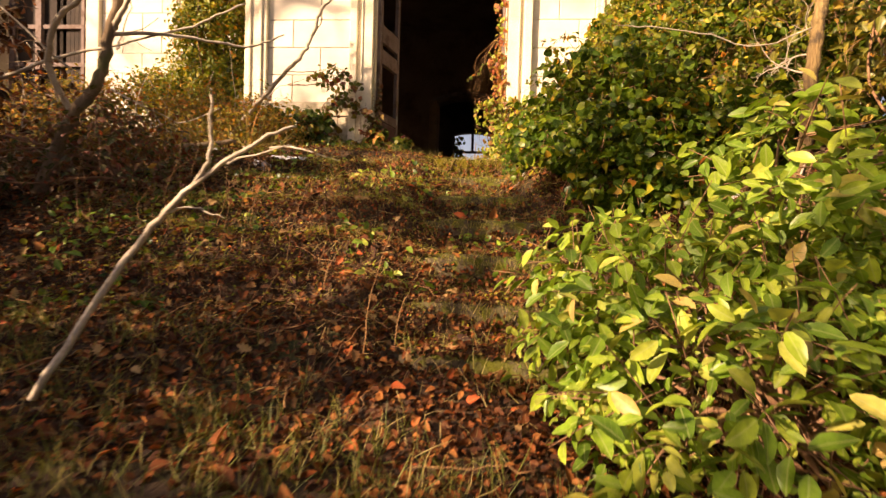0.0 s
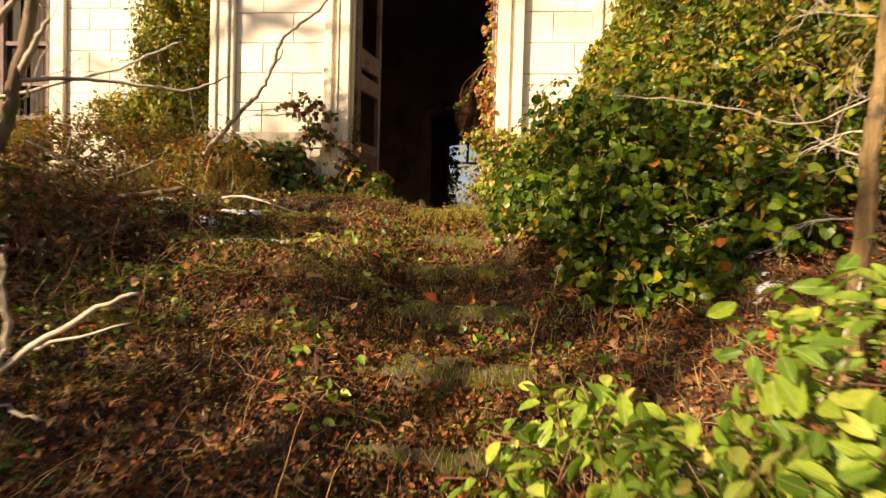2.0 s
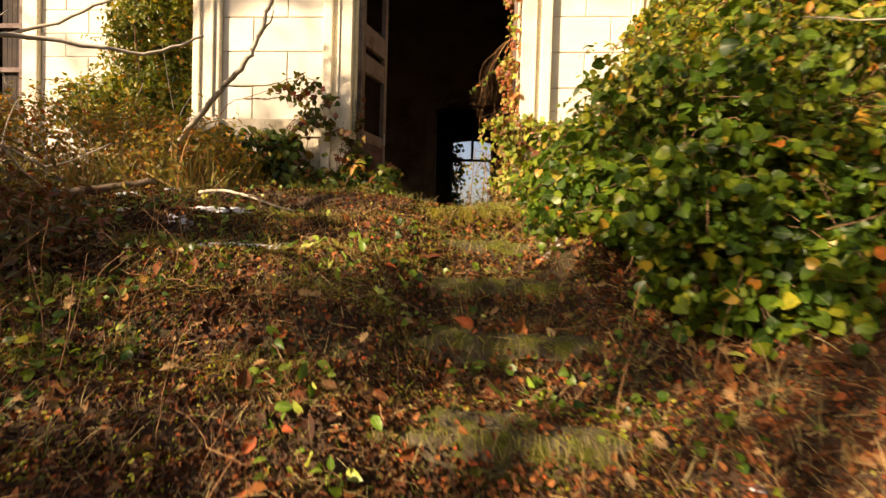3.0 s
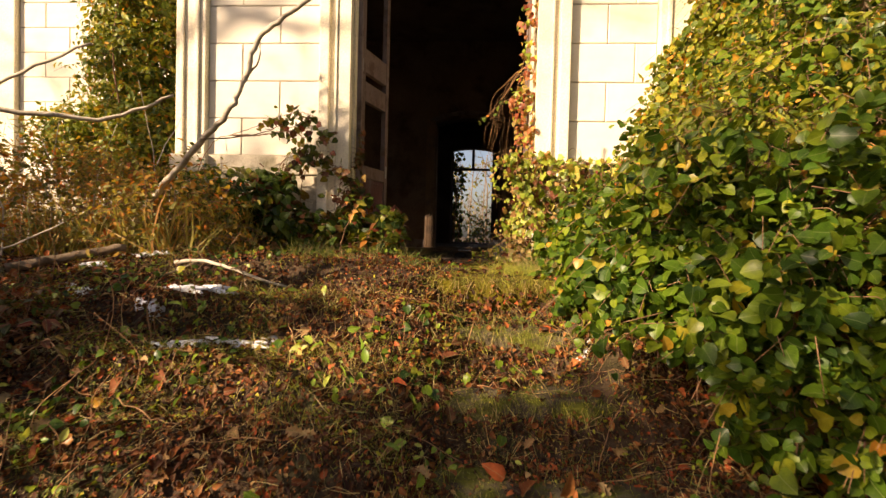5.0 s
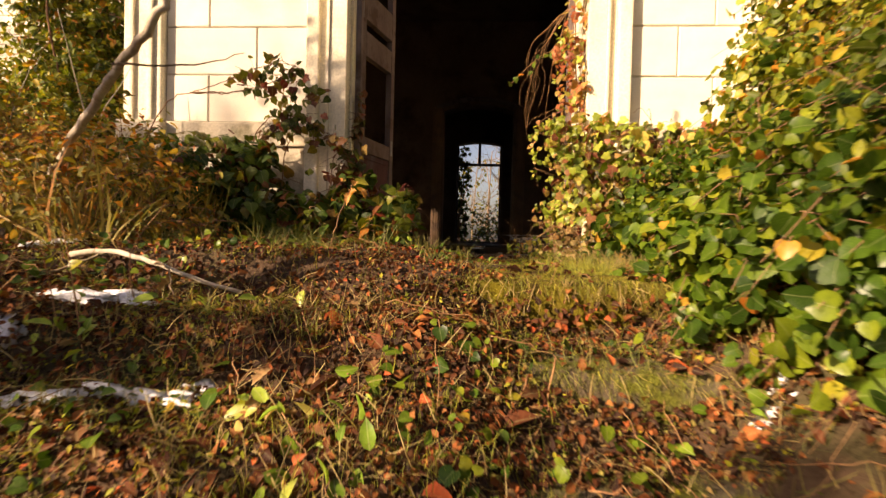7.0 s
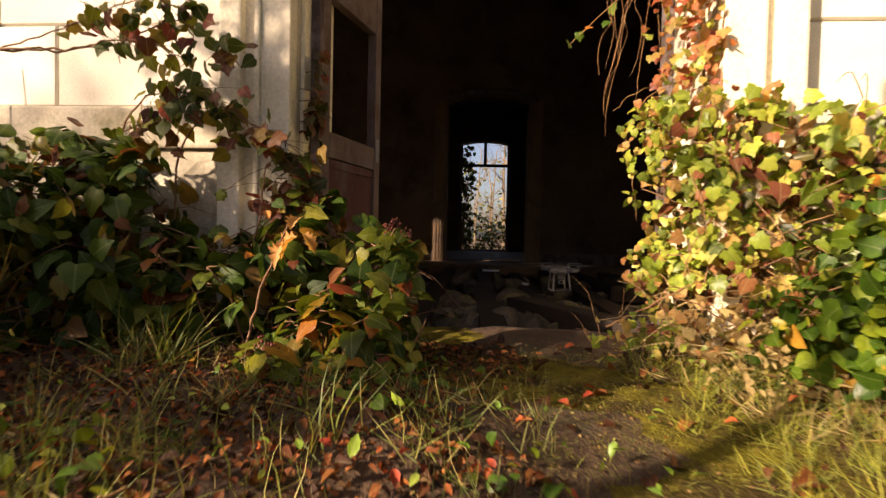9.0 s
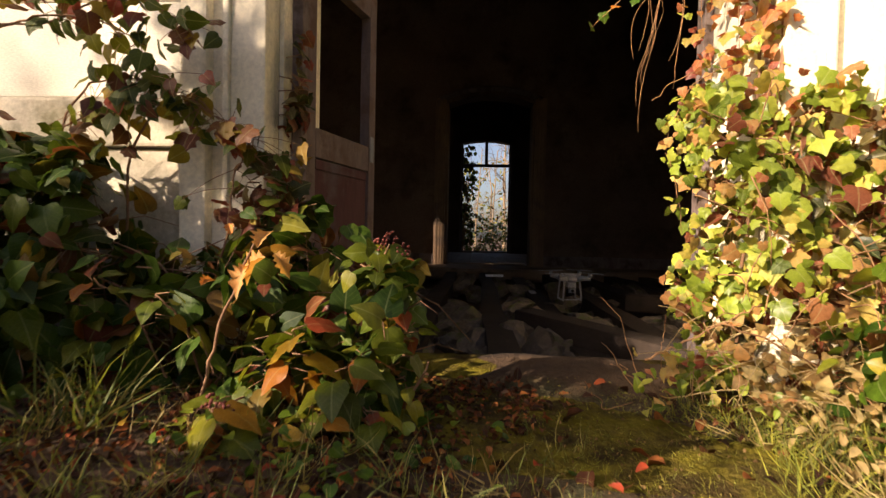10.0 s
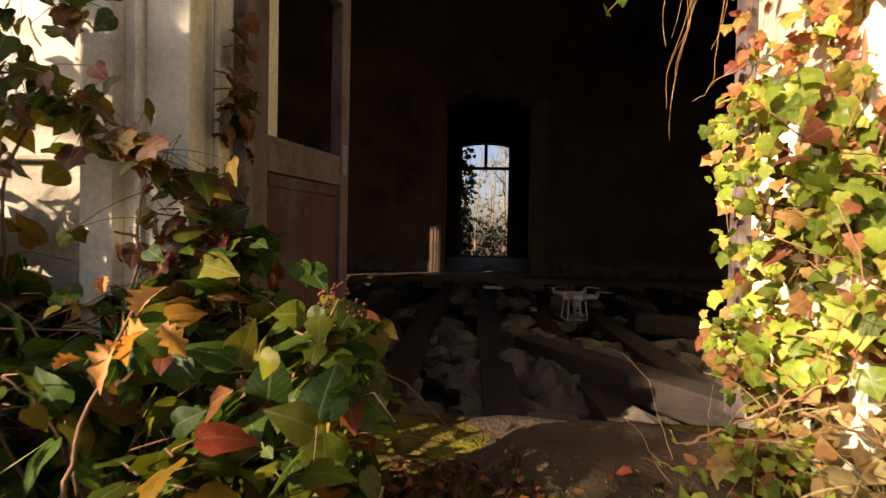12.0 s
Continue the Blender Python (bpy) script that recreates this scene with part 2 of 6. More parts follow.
L_STRAW = leaf_material("dry_grass", STRAW, rough=0.7, vein=0.1)
L_BUD1 = leaf_material("reddening_ivy_leaf", [(0.0, (0.04, 0.062, 0.005)), (0.4, (0.10, 0.125, 0.008)), (0.75, (0.23, 0.22, 0.012)), (0.9, (0.36, 0.17, 0.02)), (1.0, (0.26, 0.05, 0.02))], True, rough=0.3, through_=0.35, spec=0.24, vein=0.15)
L_MIXED1 = leaf_material("mixed_ivy_leaf", [(0.0, (0.028, 0.045, 0.007)), (0.35, (0.07, 0.095, 0.012)), (0.58, (0.15, 0.15, 0.016)), (0.72, (0.26, 0.17, 0.02)), (0.82, (0.13, 0.055, 0.02)), (0.94, (0.09, 0.03, 0.02)), (1.0, (0.3, 0.05, 0.02))], True, rough=0.45, through_=0.4, spec=0.2, vein=0.2)
L_OAK = leaf_material("dry_oak_leaf", [(0.0, (0.52, 0.2, 0.04)), (1.0, (0.66, 0.38, 0.13))], True, rough=0.6, through_=0.3)


# ---- building tools ----
def link_mesh(name, me, material, parent=None, label=""):
    me.materials.append(material)
    ob = new(name, me)
    ob.parent = parent
    if label:
        ob["label"] = label
    return ob


def part(name, bm, material, parent=None, label="", smooth=False):
    me = bpy.data.meshes.new(name)
    bmesh.ops.recalc_face_normals(bm, faces=bm.faces)
    bm.to_mesh(me)
    bm.free()
    if smooth:
        me.shade_smooth()
    return link_mesh(name, me, material, parent, label)


def empty(name, at=(0, 0, 0)):
    ob = new(name)
    ob.location = at
    ob.empty_display_size = 0.1
    return ob


def box(bm, x0, x1, y0, y1, z0, z1, bevel=0.0):
    r = bmesh.ops.create_cube(bm, size=1.0, matrix=Matrix.LocRotScale(((x0 + x1) / 2, (y0 + y1) / 2, (z0 + z1) / 2), None, (abs(x1 - x0), abs(y1 - y0), abs(z1 - z0))))
    if bevel:
        edges = {e for v in r["verts"] for e in v.link_edges}
        bmesh.ops.bevel(bm, geom=list(edges), offset=bevel, segments=2, affect="EDGES", profile=0.6)
    return bm


def boxed(name, dims, material, parent=None, bevel=0.004, label=""):
    return part(name, box(bmesh.new(), *dims, bevel), material, parent, label)


def mesh_np(name, verts, tris, material, parent=None, label="", uv=None, smooth=True):
    """One mesh from arrays of corners and triangles."""
    me = bpy.data.meshes.new(name)
    verts, tris = np.asarray(verts, dtype=np.float32), np.asarray(tris, dtype=np.int32)
    me.vertices.add(len(verts))
    me.vertices.foreach_set("co", verts.ravel())
    me.loops.add(tris.size)
    me.loops.foreach_set("vertex_index", tris.ravel())
    me.polygons.add(len(tris))
    me.polygons.foreach_set("loop_start", np.arange(0, tris.size, 3, dtype=np.int32))
    if uv is not None:
        layer = me.uv_layers.new(name="UVMap")
        layer.data.foreach_set("uv", np.asarray(uv, dtype=np.float32)[tris.ravel()].ravel())
    me.update(calc_edges=True)
    if smooth:
        me.shade_smooth()
    return link_mesh(name, me, material, parent, label)


def leaf_shape(half, fold=0.25, droop=0.25, centre=0.4):
    """A leaf of length 1 from its stalk at the origin: the right half's outline is mirrored; fold along the midrib, droop to the tip."""
    right = [p for p in half if p[0] > 0]
    ring = [half[0], *right, half[-1], *[(-x, y) for x, y in reversed(right)]]
    pts = [(0.0, centre)] + ring
    v = np.array([(x, y, fold * abs(x) - droop * y * y) for x, y in pts])
    n = len(ring)
    f = np.array([(0, 1 + i, 1 + (i + 1) % n) for i in range(n)])[:, ::-1]
    return v, f, np.array(pts)


def fine_leaf(half, fold=0.2, droop=0.3, cup=0.35, wave=0.03, centre=0.38):
    """The same with an inner ring, so that the blade is cupped between its lobes and wavy at the rim."""
    right = [p for p in half if p[0] > 0]
    ring = [half[0], *right, half[-1], *[(-x, y) for x, y in reversed(right)]]
    n = len(ring)
    inner = [(x * 0.55, centre + (y - centre) * 0.55) for x, y in ring]
    pts = [(0.0, centre)] + inner + ring
    v = []
    for i, (x, y) in enumerate(pts):
        z = fold * abs(x) - droop * y * y - cup * (x * x) * 1.6
        if i > n:
            z += wave * math.sin(i * 2.4)
        v.append((x, y, z))
    f = [(0, 1 + (i + 1) % n, 1 + i) for i in range(n)]
    for i in range(n):
        a, b, c, d = 1 + i, 1 + (i + 1) % n, 1 + n + i, 1 + n + (i + 1) % n
        f += [(a, b, d), (a, d, c)]
    return np.array(v), np.array(f), np.array(pts)


IVY_HEART = leaf_shape([(0, 0.0), (0.28, -0.1), (0.5, 0.1), (0.52, 0.4), (0.3, 0.75), (0, 0.95)], 0.25, 0.3)
ELLIPTIC = leaf_shape([(0, 0.0), (0.17, 0.14), (0.28, 0.42), (0.21, 0.74), (0, 1.0)], 0.4, 0.3)
LAUREL_LEAF = leaf_shape([(0, 0.0), (0.12, 0.1), (0.235, 0.36), (0.235, 0.58), (0.14, 0.84), (0, 1.0)], 0.35, 0.2)
IVY_LOBED_F = fine_leaf([(0, 0.0), (0.14, -0.12), (0.3, -0.1), (0.54, 0.02), (0.44, 0.2), (0.44, 0.34), (0.52, 0.5), (0.34, 0.62), (0.16, 0.84), (0, 1.0)], 0.2, 0.32)
IVY_OVATE_F = fine_leaf([(0, 0.0), (0.16, -0.06), (0.34, 0.02), (0.45, 0.2), (0.43, 0.4), (0.31, 0.62), (0.15, 0.84), (0, 1.04)], 0.22, 0.35)
IVY_NARROW_F = fine_leaf([(0, 0.0), (0.1, 0.0), (0.22, 0.1), (0.29, 0.28), (0.28, 0.46), (0.2, 0.68), (0.09, 0.88), (0, 1.06)], 0.3, 0.45)
OAK_CURLED = leaf_shape([(0, 0.0), (0.06, 0.08), (0.2, 0.14), (0.13, 0.24), (0.3, 0.34), (0.18, 0.44), (0.38, 0.56), (0.2, 0.66), (0.3, 0.8), (0.12, 0.84), (0, 1.0)], 1.1, 0.8)
CURLED = leaf_shape([(0, 0.0), (0.22, 0.15), (0.34, 0.45), (0.2, 0.8), (0, 1.0)], 0.7, 0.45)
OAK = leaf_shape([(0, 0.0), (0.06, 0.08), (0.2, 0.14), (0.13, 0.24), (0.3, 0.34), (0.18, 0.44), (0.38, 0.56), (0.2, 0.66), (0.3, 0.8), (0.12, 0.84), (0, 1.0)], 0.5, 0.4)
BLADE = (np.array([(-0.014, 0, 0), (0.014, 0, 0), (-0.012, 0.35, 0.03), (0.012, 0.35, 0.03), (-0.008, 0.7, -0.06), (0.008, 0.7, -0.06), (0, 1.0, -0.26)]),
         np.array([(0, 1, 3), (0, 3, 2), (2, 3, 5), (2, 5, 4), (4, 5, 6)]), np.array([(-0.02, 0), (0.02, 0), (-0.02, 0.35), (0.02, 0.35), (-0.01, 0.7), (0.01, 0.7), (0, 1)]))


def unit(a):
    return a / np.maximum(np.linalg.norm(a, axis=-1, keepdims=True), 1e-6)


def leaf_frames(nrm, tip):
    z = unit(nrm)
    y = unit(tip - z * np.sum(tip * z, axis=1, keepdims=True))
    return np.cross(y, z), y, z


def leaf_arrays(shape, pos, nrm, tip, size):
    v, f, uv = shape
    x, y, z = leaf_frames(nrm, tip)
    s = np.asarray(size)[:, None, None]
    allv = pos[:, None, :] + s * (x[:, None, :] * v[None, :, 0:1] + y[:, None, :] * v[None, :, 1:2] + z[:, None, :] * v[None, :, 2:3])
    n, k = len(pos), len(v)
    tris = (f[None] + (np.arange(n) * k)[:, None, None]).reshape(-1, 3)
    return allv.reshape(-1, 3), tris, np.tile(uv, (n, 1))


def leaves(name, shape, pos, nrm, tip, size, material, parent=None, label=""):
    v, f, uv = leaf_arrays(shape, pos, nrm, tip, size)
    ob = mesh_np(name, v, f, material, parent, label, uv)
    return tagged(ob, kind="stuff")


def single_leaves(name, shape, pos, nrm, tip, size, material, parent):
    """Leaves that can be told apart, each an object on one shared mesh."""
    me = None
    x, y, z = leaf_frames(nrm, tip)
    for i in range(len(pos)):
        if me is None:
            ob = mesh_np(name, shape[0], shape[1], material, parent, "", shape[2])
            me = ob.data
        else:
            ob = new(name, me)
            ob.parent = parent
        m = Matrix(np.column_stack((x[i], y[i], z[i])).tolist()).to_4x4()
        ob.matrix_parent_inverse = Matrix.Translation(-parent.location)
        ob.matrix_basis = Matrix.Translation(pos[i].tolist()) @ m @ Matrix.Scale(float(size[i]), 4)


class Tubes:
    """Gathers round, tapering stems into one mesh."""
    def __init__(self):
        self.v, self.f, self.n = [], [], 0

    def add(self, pts, r0, r1=None, sides=6):
        pts = np.asarray(pts, dtype=float)
        rad = np.linspace(r0, r0 if r1 is None else r1, len(pts))
        d = unit(np.gradient(pts, axis=0))
        ref = np.array((0.0, 0.0, 1.0)) if abs(d[0][2]) < 0.9 else np.array((1.0, 0.0, 0.0))
        a = unit(np.cross(d, ref))
        b = np.cross(d, a)
        ang = np.linspace(0, 2 * np.pi, sides, endpoint=False)
        ring = pts[:, None] + rad[:, None, None] * (np.cos(ang)[None, :, None] * a[:, None] + np.sin(ang)[None, :, None] * b[:, None])
        k = len(pts)
        for i in range(k - 1):
            for j in range(sides):
                p, q = self.n + i * sides + j, self.n + i * sides + (j + 1) % sides
                self.f += [(p, q, q + sides), (p, q + sides, p + sides)]
        e = self.n + (k - 1) * sides
        for j in range(1, sides - 1):
            self.f += [(self.n, self.n + j + 1, self.n + j), (e, e + j, e + j + 1)]
        self.v.append(ring.reshape(-1, 3))
        self.n += k * sides

    def make(self, name, material, parent=None, label=""):
        return mesh_np(name, np.concatenate(self.v), np.array(self.f), material, parent, label)


def bent(points, steps=8, wob=0.0, rng=None):
    """A smooth line through the points, with a little wobble."""
    p = np.asarray(points, dtype=float)
    p = np.vstack((2 * p[0] - p[1], p, 2 * p[-1] - p[-2]))
    out = []
    for i in range(1, len(p) - 2):
        for s in np.linspace(0, 1, steps, endpoint=False):
            a, b, c, d = p[i - 1], p[i], p[i + 1], p[i + 2]
            out.append(0.5 * (2 * b + (c - a) * s + (2 * a - 5 * b + 4 * c - d) * s * s + (3 * b - a - 3 * c + d) * s ** 3))
    out.append(p[-2])
    out = np.array(out)
    if wob:
        out[1:] += rng.normal(0, wob, out[1:].shape)
    return out


def grow(tubes, rng, at, way, length, radius, depth, twigs=None, spread=0.7, up=0.15):
    """A limb that wanders and forks; the ends of the last forks are gathered in twigs."""
    n = 6
    pts, d, p = [np.array(at, dtype=float)], unit(np.array(way, dtype=float)), np.array(at, dtype=float)
    for i in range(n):
        d = unit(d + rng.normal(0, 0.16, 3) + (0, 0, up * 0.25))
        p = p + d * length / n
        pts.append(p)
    tubes.add(pts, radius, radius * 0.55, 6 if radius > 0.015 else 4)
    if depth == 0:
        if twigs is not None:
            twigs += [(pts[i], d) for i in (3, 5, 6)]
        return
    for k in range(rng.integers(2, 4)):
        i = rng.integers(3, n + 1) if k else n
        side = unit(rng.normal(0, 1, 3))
        grow(tubes, rng, pts[i], unit(d + side * spread), length * rng.uniform(0.55, 0.8), radius * 0.55, depth - 1, twigs, spread, up)
    for k in range(2):
        i = rng.integers(2, n)
        side = unit(rng.normal(0, 1, 3))
        grow(tubes, rng, pts[i], unit(d * 0.6 + side), length * 0.4, radius * 0.3, min(depth - 1, 0), twigs, spread, up)


# ---- the lie of the land ----
PROFILE_Y = [-400, -60, -12, -6, -4.5, -3.98, -3.58, -3.22, -2.82, -2.44, -2.06, -1.68, -1.4, 0.0, 2.0, 14.5, 400]
PROFILE_Z = [-2.2, -1.9, -1.55, -1.38, -1.28, -1.16, -1.0, -0.80, -0.59, -0.41, -0.23, -0.05, -0.03, -0.05, -0.10, -0.25, -0.4]

TREADS = [(-3.98, -3.58, -1.14), (-3.58, -3.22, -0.98), (-3.22, -2.82, -0.775), (-2.82, -2.44, -0.565), (-2.44, -2.06, -0.385), (-2.06, -1.66, -0.205)]
STEP_Y = [-4.2] + [v for a, b, c in TREADS for v in (a + 0.03, b - 0.07)] + [-1.62, -1.5]
STEP_Z = [-1.2] + [v for a, b, c in TREADS for v in (c + 0.03, c + 0.06)] + [-0.01, -0.03]


def rough_ground(x, y):
    r = np.zeros_like(x)
    for k, (fx, fy, ph, am) in enumerate([(1.7, 2.3, 0.3, 0.03), (3.9, 3.1, 1.7, 0.018), (7.3, 8.9, 2.9, 0.010), (15.1, 13.7, 0.9, 0.006), (0.45, 0.6, 2.2, 0.05)]):
        r = r + am * np.sin(fx * x + 1.3 * np.sin(fy * y + ph)) * np.cos(fy * y - 0.7 * np.sin(fx * x * 0.8 + ph))
    return r


def height(x, y):
    x, y = np.asarray(x, dtype=float), np.asarray(y, dtype=float)
    z = np.interp(y, PROFILE_Y, PROFILE_Z) + rough_ground(x, y)
    right = np.clip((x - 1.3) / 0.9, 0, 1)
    z = z + 0.34 * right * right * (3 - 2 * right) * np.clip((y + 4.6) / 1.2, 0, 1) * np.clip((-1.2 - y) / 0.8, 0, 1)
    left = np.clip((0.35 - x) / 0.5, 0, 1)
    w = np.clip((x + 1.7) / 0.6, 0, 1) * np.clip((1.45 - x) / 0.4, 0, 1)
    z = z + w * 0.9 * (np.interp(y, STEP_Y, STEP_Z) - np.interp(y, PROFILE_Y, PROFILE_Z)) * ((y > -4.2) & (y < -1.5))
    z = z + 0.07 * left * np.clip((y + 4.2) / 0.8, 0, 1) * np.clip((-0.35 - x - 0.5 * y) / 0.5, 0, 1)
    z = z - (0.105 + 0.025 * np.sin(9 * x + 5 * y)) * np.exp(-((x - 0.52) / 0.36) ** 4) * ((y > -4.1) & (y < -1.62))
    z = z + 0.18 * np.exp(-((x - 0.98) / 0.3) ** 2 - ((y + 2.15) / 0.3) ** 2)
    inside = (y > 0.30) & (y < 14.4) & (x > -9) & (x < 6)
    return np.where(inside, np.minimum(z, -0.34), z)


def ground_normal(x, y):
    e = 0.04
    dx, dy = (height(x + e, y) - height(x - e, y)) / (2 * e), (height(x, y + e) - height(x, y - e)) / (2 * e)
    return unit(np.column_stack((-np.clip(dx, -1, 1), -np.clip(dy, -1, 1), np.ones_like(dx))))


xs = np.concatenate((-np.geomspace(400, 6.5, 26), np.arange(-6, 6.01, 0.08), np.geomspace(6.5, 400, 26)))
ys = np.concatenate((-np.geomspace(400, 8, 22), np.arange(-7.6, 0.61, 0.07), np.arange(0.8, 14.9, 0.4), np.geomspace(15.5, 400, 26)))
gx, gy = np.meshgrid(xs, ys)
gv = np.column_stack((gx.ravel(), gy.ravel(), height(gx.ravel(), gy.ravel())))
cols = len(xs)
q = (np.arange(len(ys) - 1)[:, None] * cols + np.arange(cols - 1)[None]).ravel()
ground = mesh_np("ground", gv, np.concatenate((np.column_stack((q, q + 1, q + cols + 1)), np.column_stack((q, q + cols + 1, q + cols)))), SOIL)
tagged(ground, "dark soil under leaf litter and moss, rising to the house", "ground", kind="structure")


# ---- the house ----
COURSE, LEDGE = 0.33, 0.90
TOP = 5.4


def wall(name, label, pieces, material=MORTAR):
    bm = bmesh.new()
    for d in pieces:
        box(bm, *d)
    return tagged(part(name, bm, material), label, "wall", kind="structure")


front = wall("wall_front", "cream limestone ashlar front wall with open joints and a tall doorway",
             [(-2.33, -0.80, 0.014, 0.45, -0.6, TOP), (0.80, 2.10, 0.014, 0.45, -0.6, TOP), (-0.80, 0.80, 0.014, 0.45, 3.6, TOP)])
wall("wall_porch_left", "cream rendered return wall of the projecting entrance", [(-2.33, -1.95, 0.452, 1.99, -0.6, TOP)], RENDER)
wall("wall_porch_right", "cream rendered return wall of the projecting entrance", [(1.75, 2.10, 0.452, 1.99, -0.6, TOP)], RENDER)
WIN_X0, WIN_X1, WIN_Z0, WIN_Z1 = -7.75, -6.10, 0.75, 4.6
wing = wall("wall_left_wing", "cream limestone ashlar wall of the set-back wing",
            [(-6.10, -1.95, 2.014, 2.45, -0.6, TOP), (-10.0, WIN_X0, 2.014, 2.45, -0.6, TOP), (WIN_X0, WIN_X1, 2.014, 2.45, -0.6, WIN_Z0), (WIN_X0, WIN_X1, 2.014, 2.45, WIN_Z1, TOP)])
wall("wall_right_wing", "cream rendered wall of the set-back wing behind the trees", [(1.75, 6.4, 2.0, 2.45, -0.6, TOP)], RENDER)
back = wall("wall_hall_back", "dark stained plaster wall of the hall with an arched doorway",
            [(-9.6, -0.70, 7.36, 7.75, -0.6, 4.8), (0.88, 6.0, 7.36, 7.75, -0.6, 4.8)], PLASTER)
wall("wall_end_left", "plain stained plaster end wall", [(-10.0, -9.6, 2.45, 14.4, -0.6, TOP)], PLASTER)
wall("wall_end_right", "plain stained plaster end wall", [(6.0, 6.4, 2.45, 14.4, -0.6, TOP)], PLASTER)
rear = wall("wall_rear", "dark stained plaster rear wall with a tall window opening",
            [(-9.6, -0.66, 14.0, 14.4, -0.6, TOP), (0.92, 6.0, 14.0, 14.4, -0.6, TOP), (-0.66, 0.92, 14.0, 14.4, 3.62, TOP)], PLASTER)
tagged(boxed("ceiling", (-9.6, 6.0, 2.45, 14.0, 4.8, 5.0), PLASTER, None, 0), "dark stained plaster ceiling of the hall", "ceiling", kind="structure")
tagged(boxed("ceiling_porch", (-1.95, 1.75, 0.45, 2.45, 4.8, 5.0), PLASTER, None, 0), "dark plaster ceiling behind the entrance", "ceiling", kind="structure")
tagged(boxed("roof_porch", (-2.5, 2.3, -0.15, 1.89, TOP, TOP + 0.25), SLATE, None, 0.01), "plain dark roof slab over the entrance", "roof", kind="structure")
tagged(boxed("roof", (-10.3, 6.7, 1.9, 14.7, TOP, TOP + 0.25), SLATE, None, 0.01), "plain dark roof slab over the house", "roof", kind="structure")


def arch(name, x0, x1, y0, y1, spring, rise, top, material, parent, label=""):
    """Masonry over an opening with a flat segmental arch."""
    bm = bmesh.new()
    n = 12
    cols_ = []
    for i in range(n + 1):
        s = i / n
        x = x0 + (x1 - x0) * s
        z = spring + rise * (1 - (2 * s - 1) ** 2)
        cols_.append([bm.verts.new((x, y, zz)) for y in (y0, y1) for zz in (z, top)])
    for a, b in zip(cols_, cols_[1:]):
        for i, j in ((0, 1), (1, 3), (3, 2), (2, 0)):
            bm.faces.new((a[i], a[j], b[j], b[i]))
    bm.faces.new((cols_[0][0], cols_[0][1], cols_[0][3], cols_[0][2]))
    bm.faces.new((cols_[-1][0], cols_[-1][2], cols_[-1][3], cols_[-1][1]))
    return part(name, bm, material, parent, label)


arch("arch", -0.70, 0.88, 7.36, 7.75, 2.86, 0.16, 4.8, PLASTER, back)
arch("arch", -0.66, 0.92, 14.001, 14.39, 3.40, 0.10, 3.62, PLASTER, rear)
# panelled wooden trim of the inner doorway
for nm, d in (("door_casing", (-0.90, -0.705, 7.30, 7.36, -0.10, 2.95)), ("door_casing", (0.885, 1.09, 7.30, 7.36, -0.10, 2.95)),
              ("jamb_lining", (-0.698, -0.66, 7.34, 7.78, -0.10, 2.86)), ("jamb_lining", (0.84, 0.878, 7.34, 7.78, -0.10, 2.86))):
    boxed(nm, d, CASING, back, 0.012)
for x in (-0.855, -0.80, -0.755, 0.93, 0.985, 1.04):
    boxed("reeding", (x - 0.012, x + 0.012, 7.285, 7.30, -0.08, 2.95), CASING, back, 0.005)
boxed("skirting", (-9.6, -0.905, 7.33, 7.36, -0.12, 0.14), FRAME_WOOD, back, 0.006)
boxed("skirting", (1.095, 6.0, 7.33, 7.36, -0.12, 0.14), FRAME_WOOD, back, 0.006)
t_arch = np.linspace(0, 1, 17)
ARCH_LINE = np.column_stack((-0.82 + 1.82 * t_arch, np.full(17, 7.33), 2.93 + 0.2 * (1 - (2 * t_arch - 1) ** 2)))
mould = Tubes()
mould.add(ARCH_LINE, 0.05, 0.05, 8)
mould.make("arch_moulding", FRAME_WOOD, back)
rng = np.random.default_rng(5)
# floors
salon_floor = tagged(boxed("floor_salon", (-9.6, 6.0, 7.36, 14.0, -0.22, -0.06), BOARDS, None, 0), "dusty worn floorboards in the far room", "floor", kind="structure")
for i in range(22):
    x = -1.6 + i * 0.15
    boxed("plank", (x + 0.003, x + 0.147, 7.78, 13.9, -0.056, -0.036 + 0.004 * rng.random()), BOARDS, salon_floor, 0.003)
hall_edge = tagged(boxed("floor_hall", (-9.6, 6.0, 6.2, 7.30, -0.20, -0.075), BOARDS, None, 0), "strip of surviving floorboards along the hall's back wall", "floor", kind="structure")
for i in range(7):
    boxed("plank", (-9.0, 5.6 - 0.4 * rng.random(), 6.23 + i * 0.15, 6.37 + i * 0.15, -0.071, -0.05 + 0.006 * rng.random()), BOARDS, hall_edge, 0.003)


# ashlar blocks
block_meshes = {}


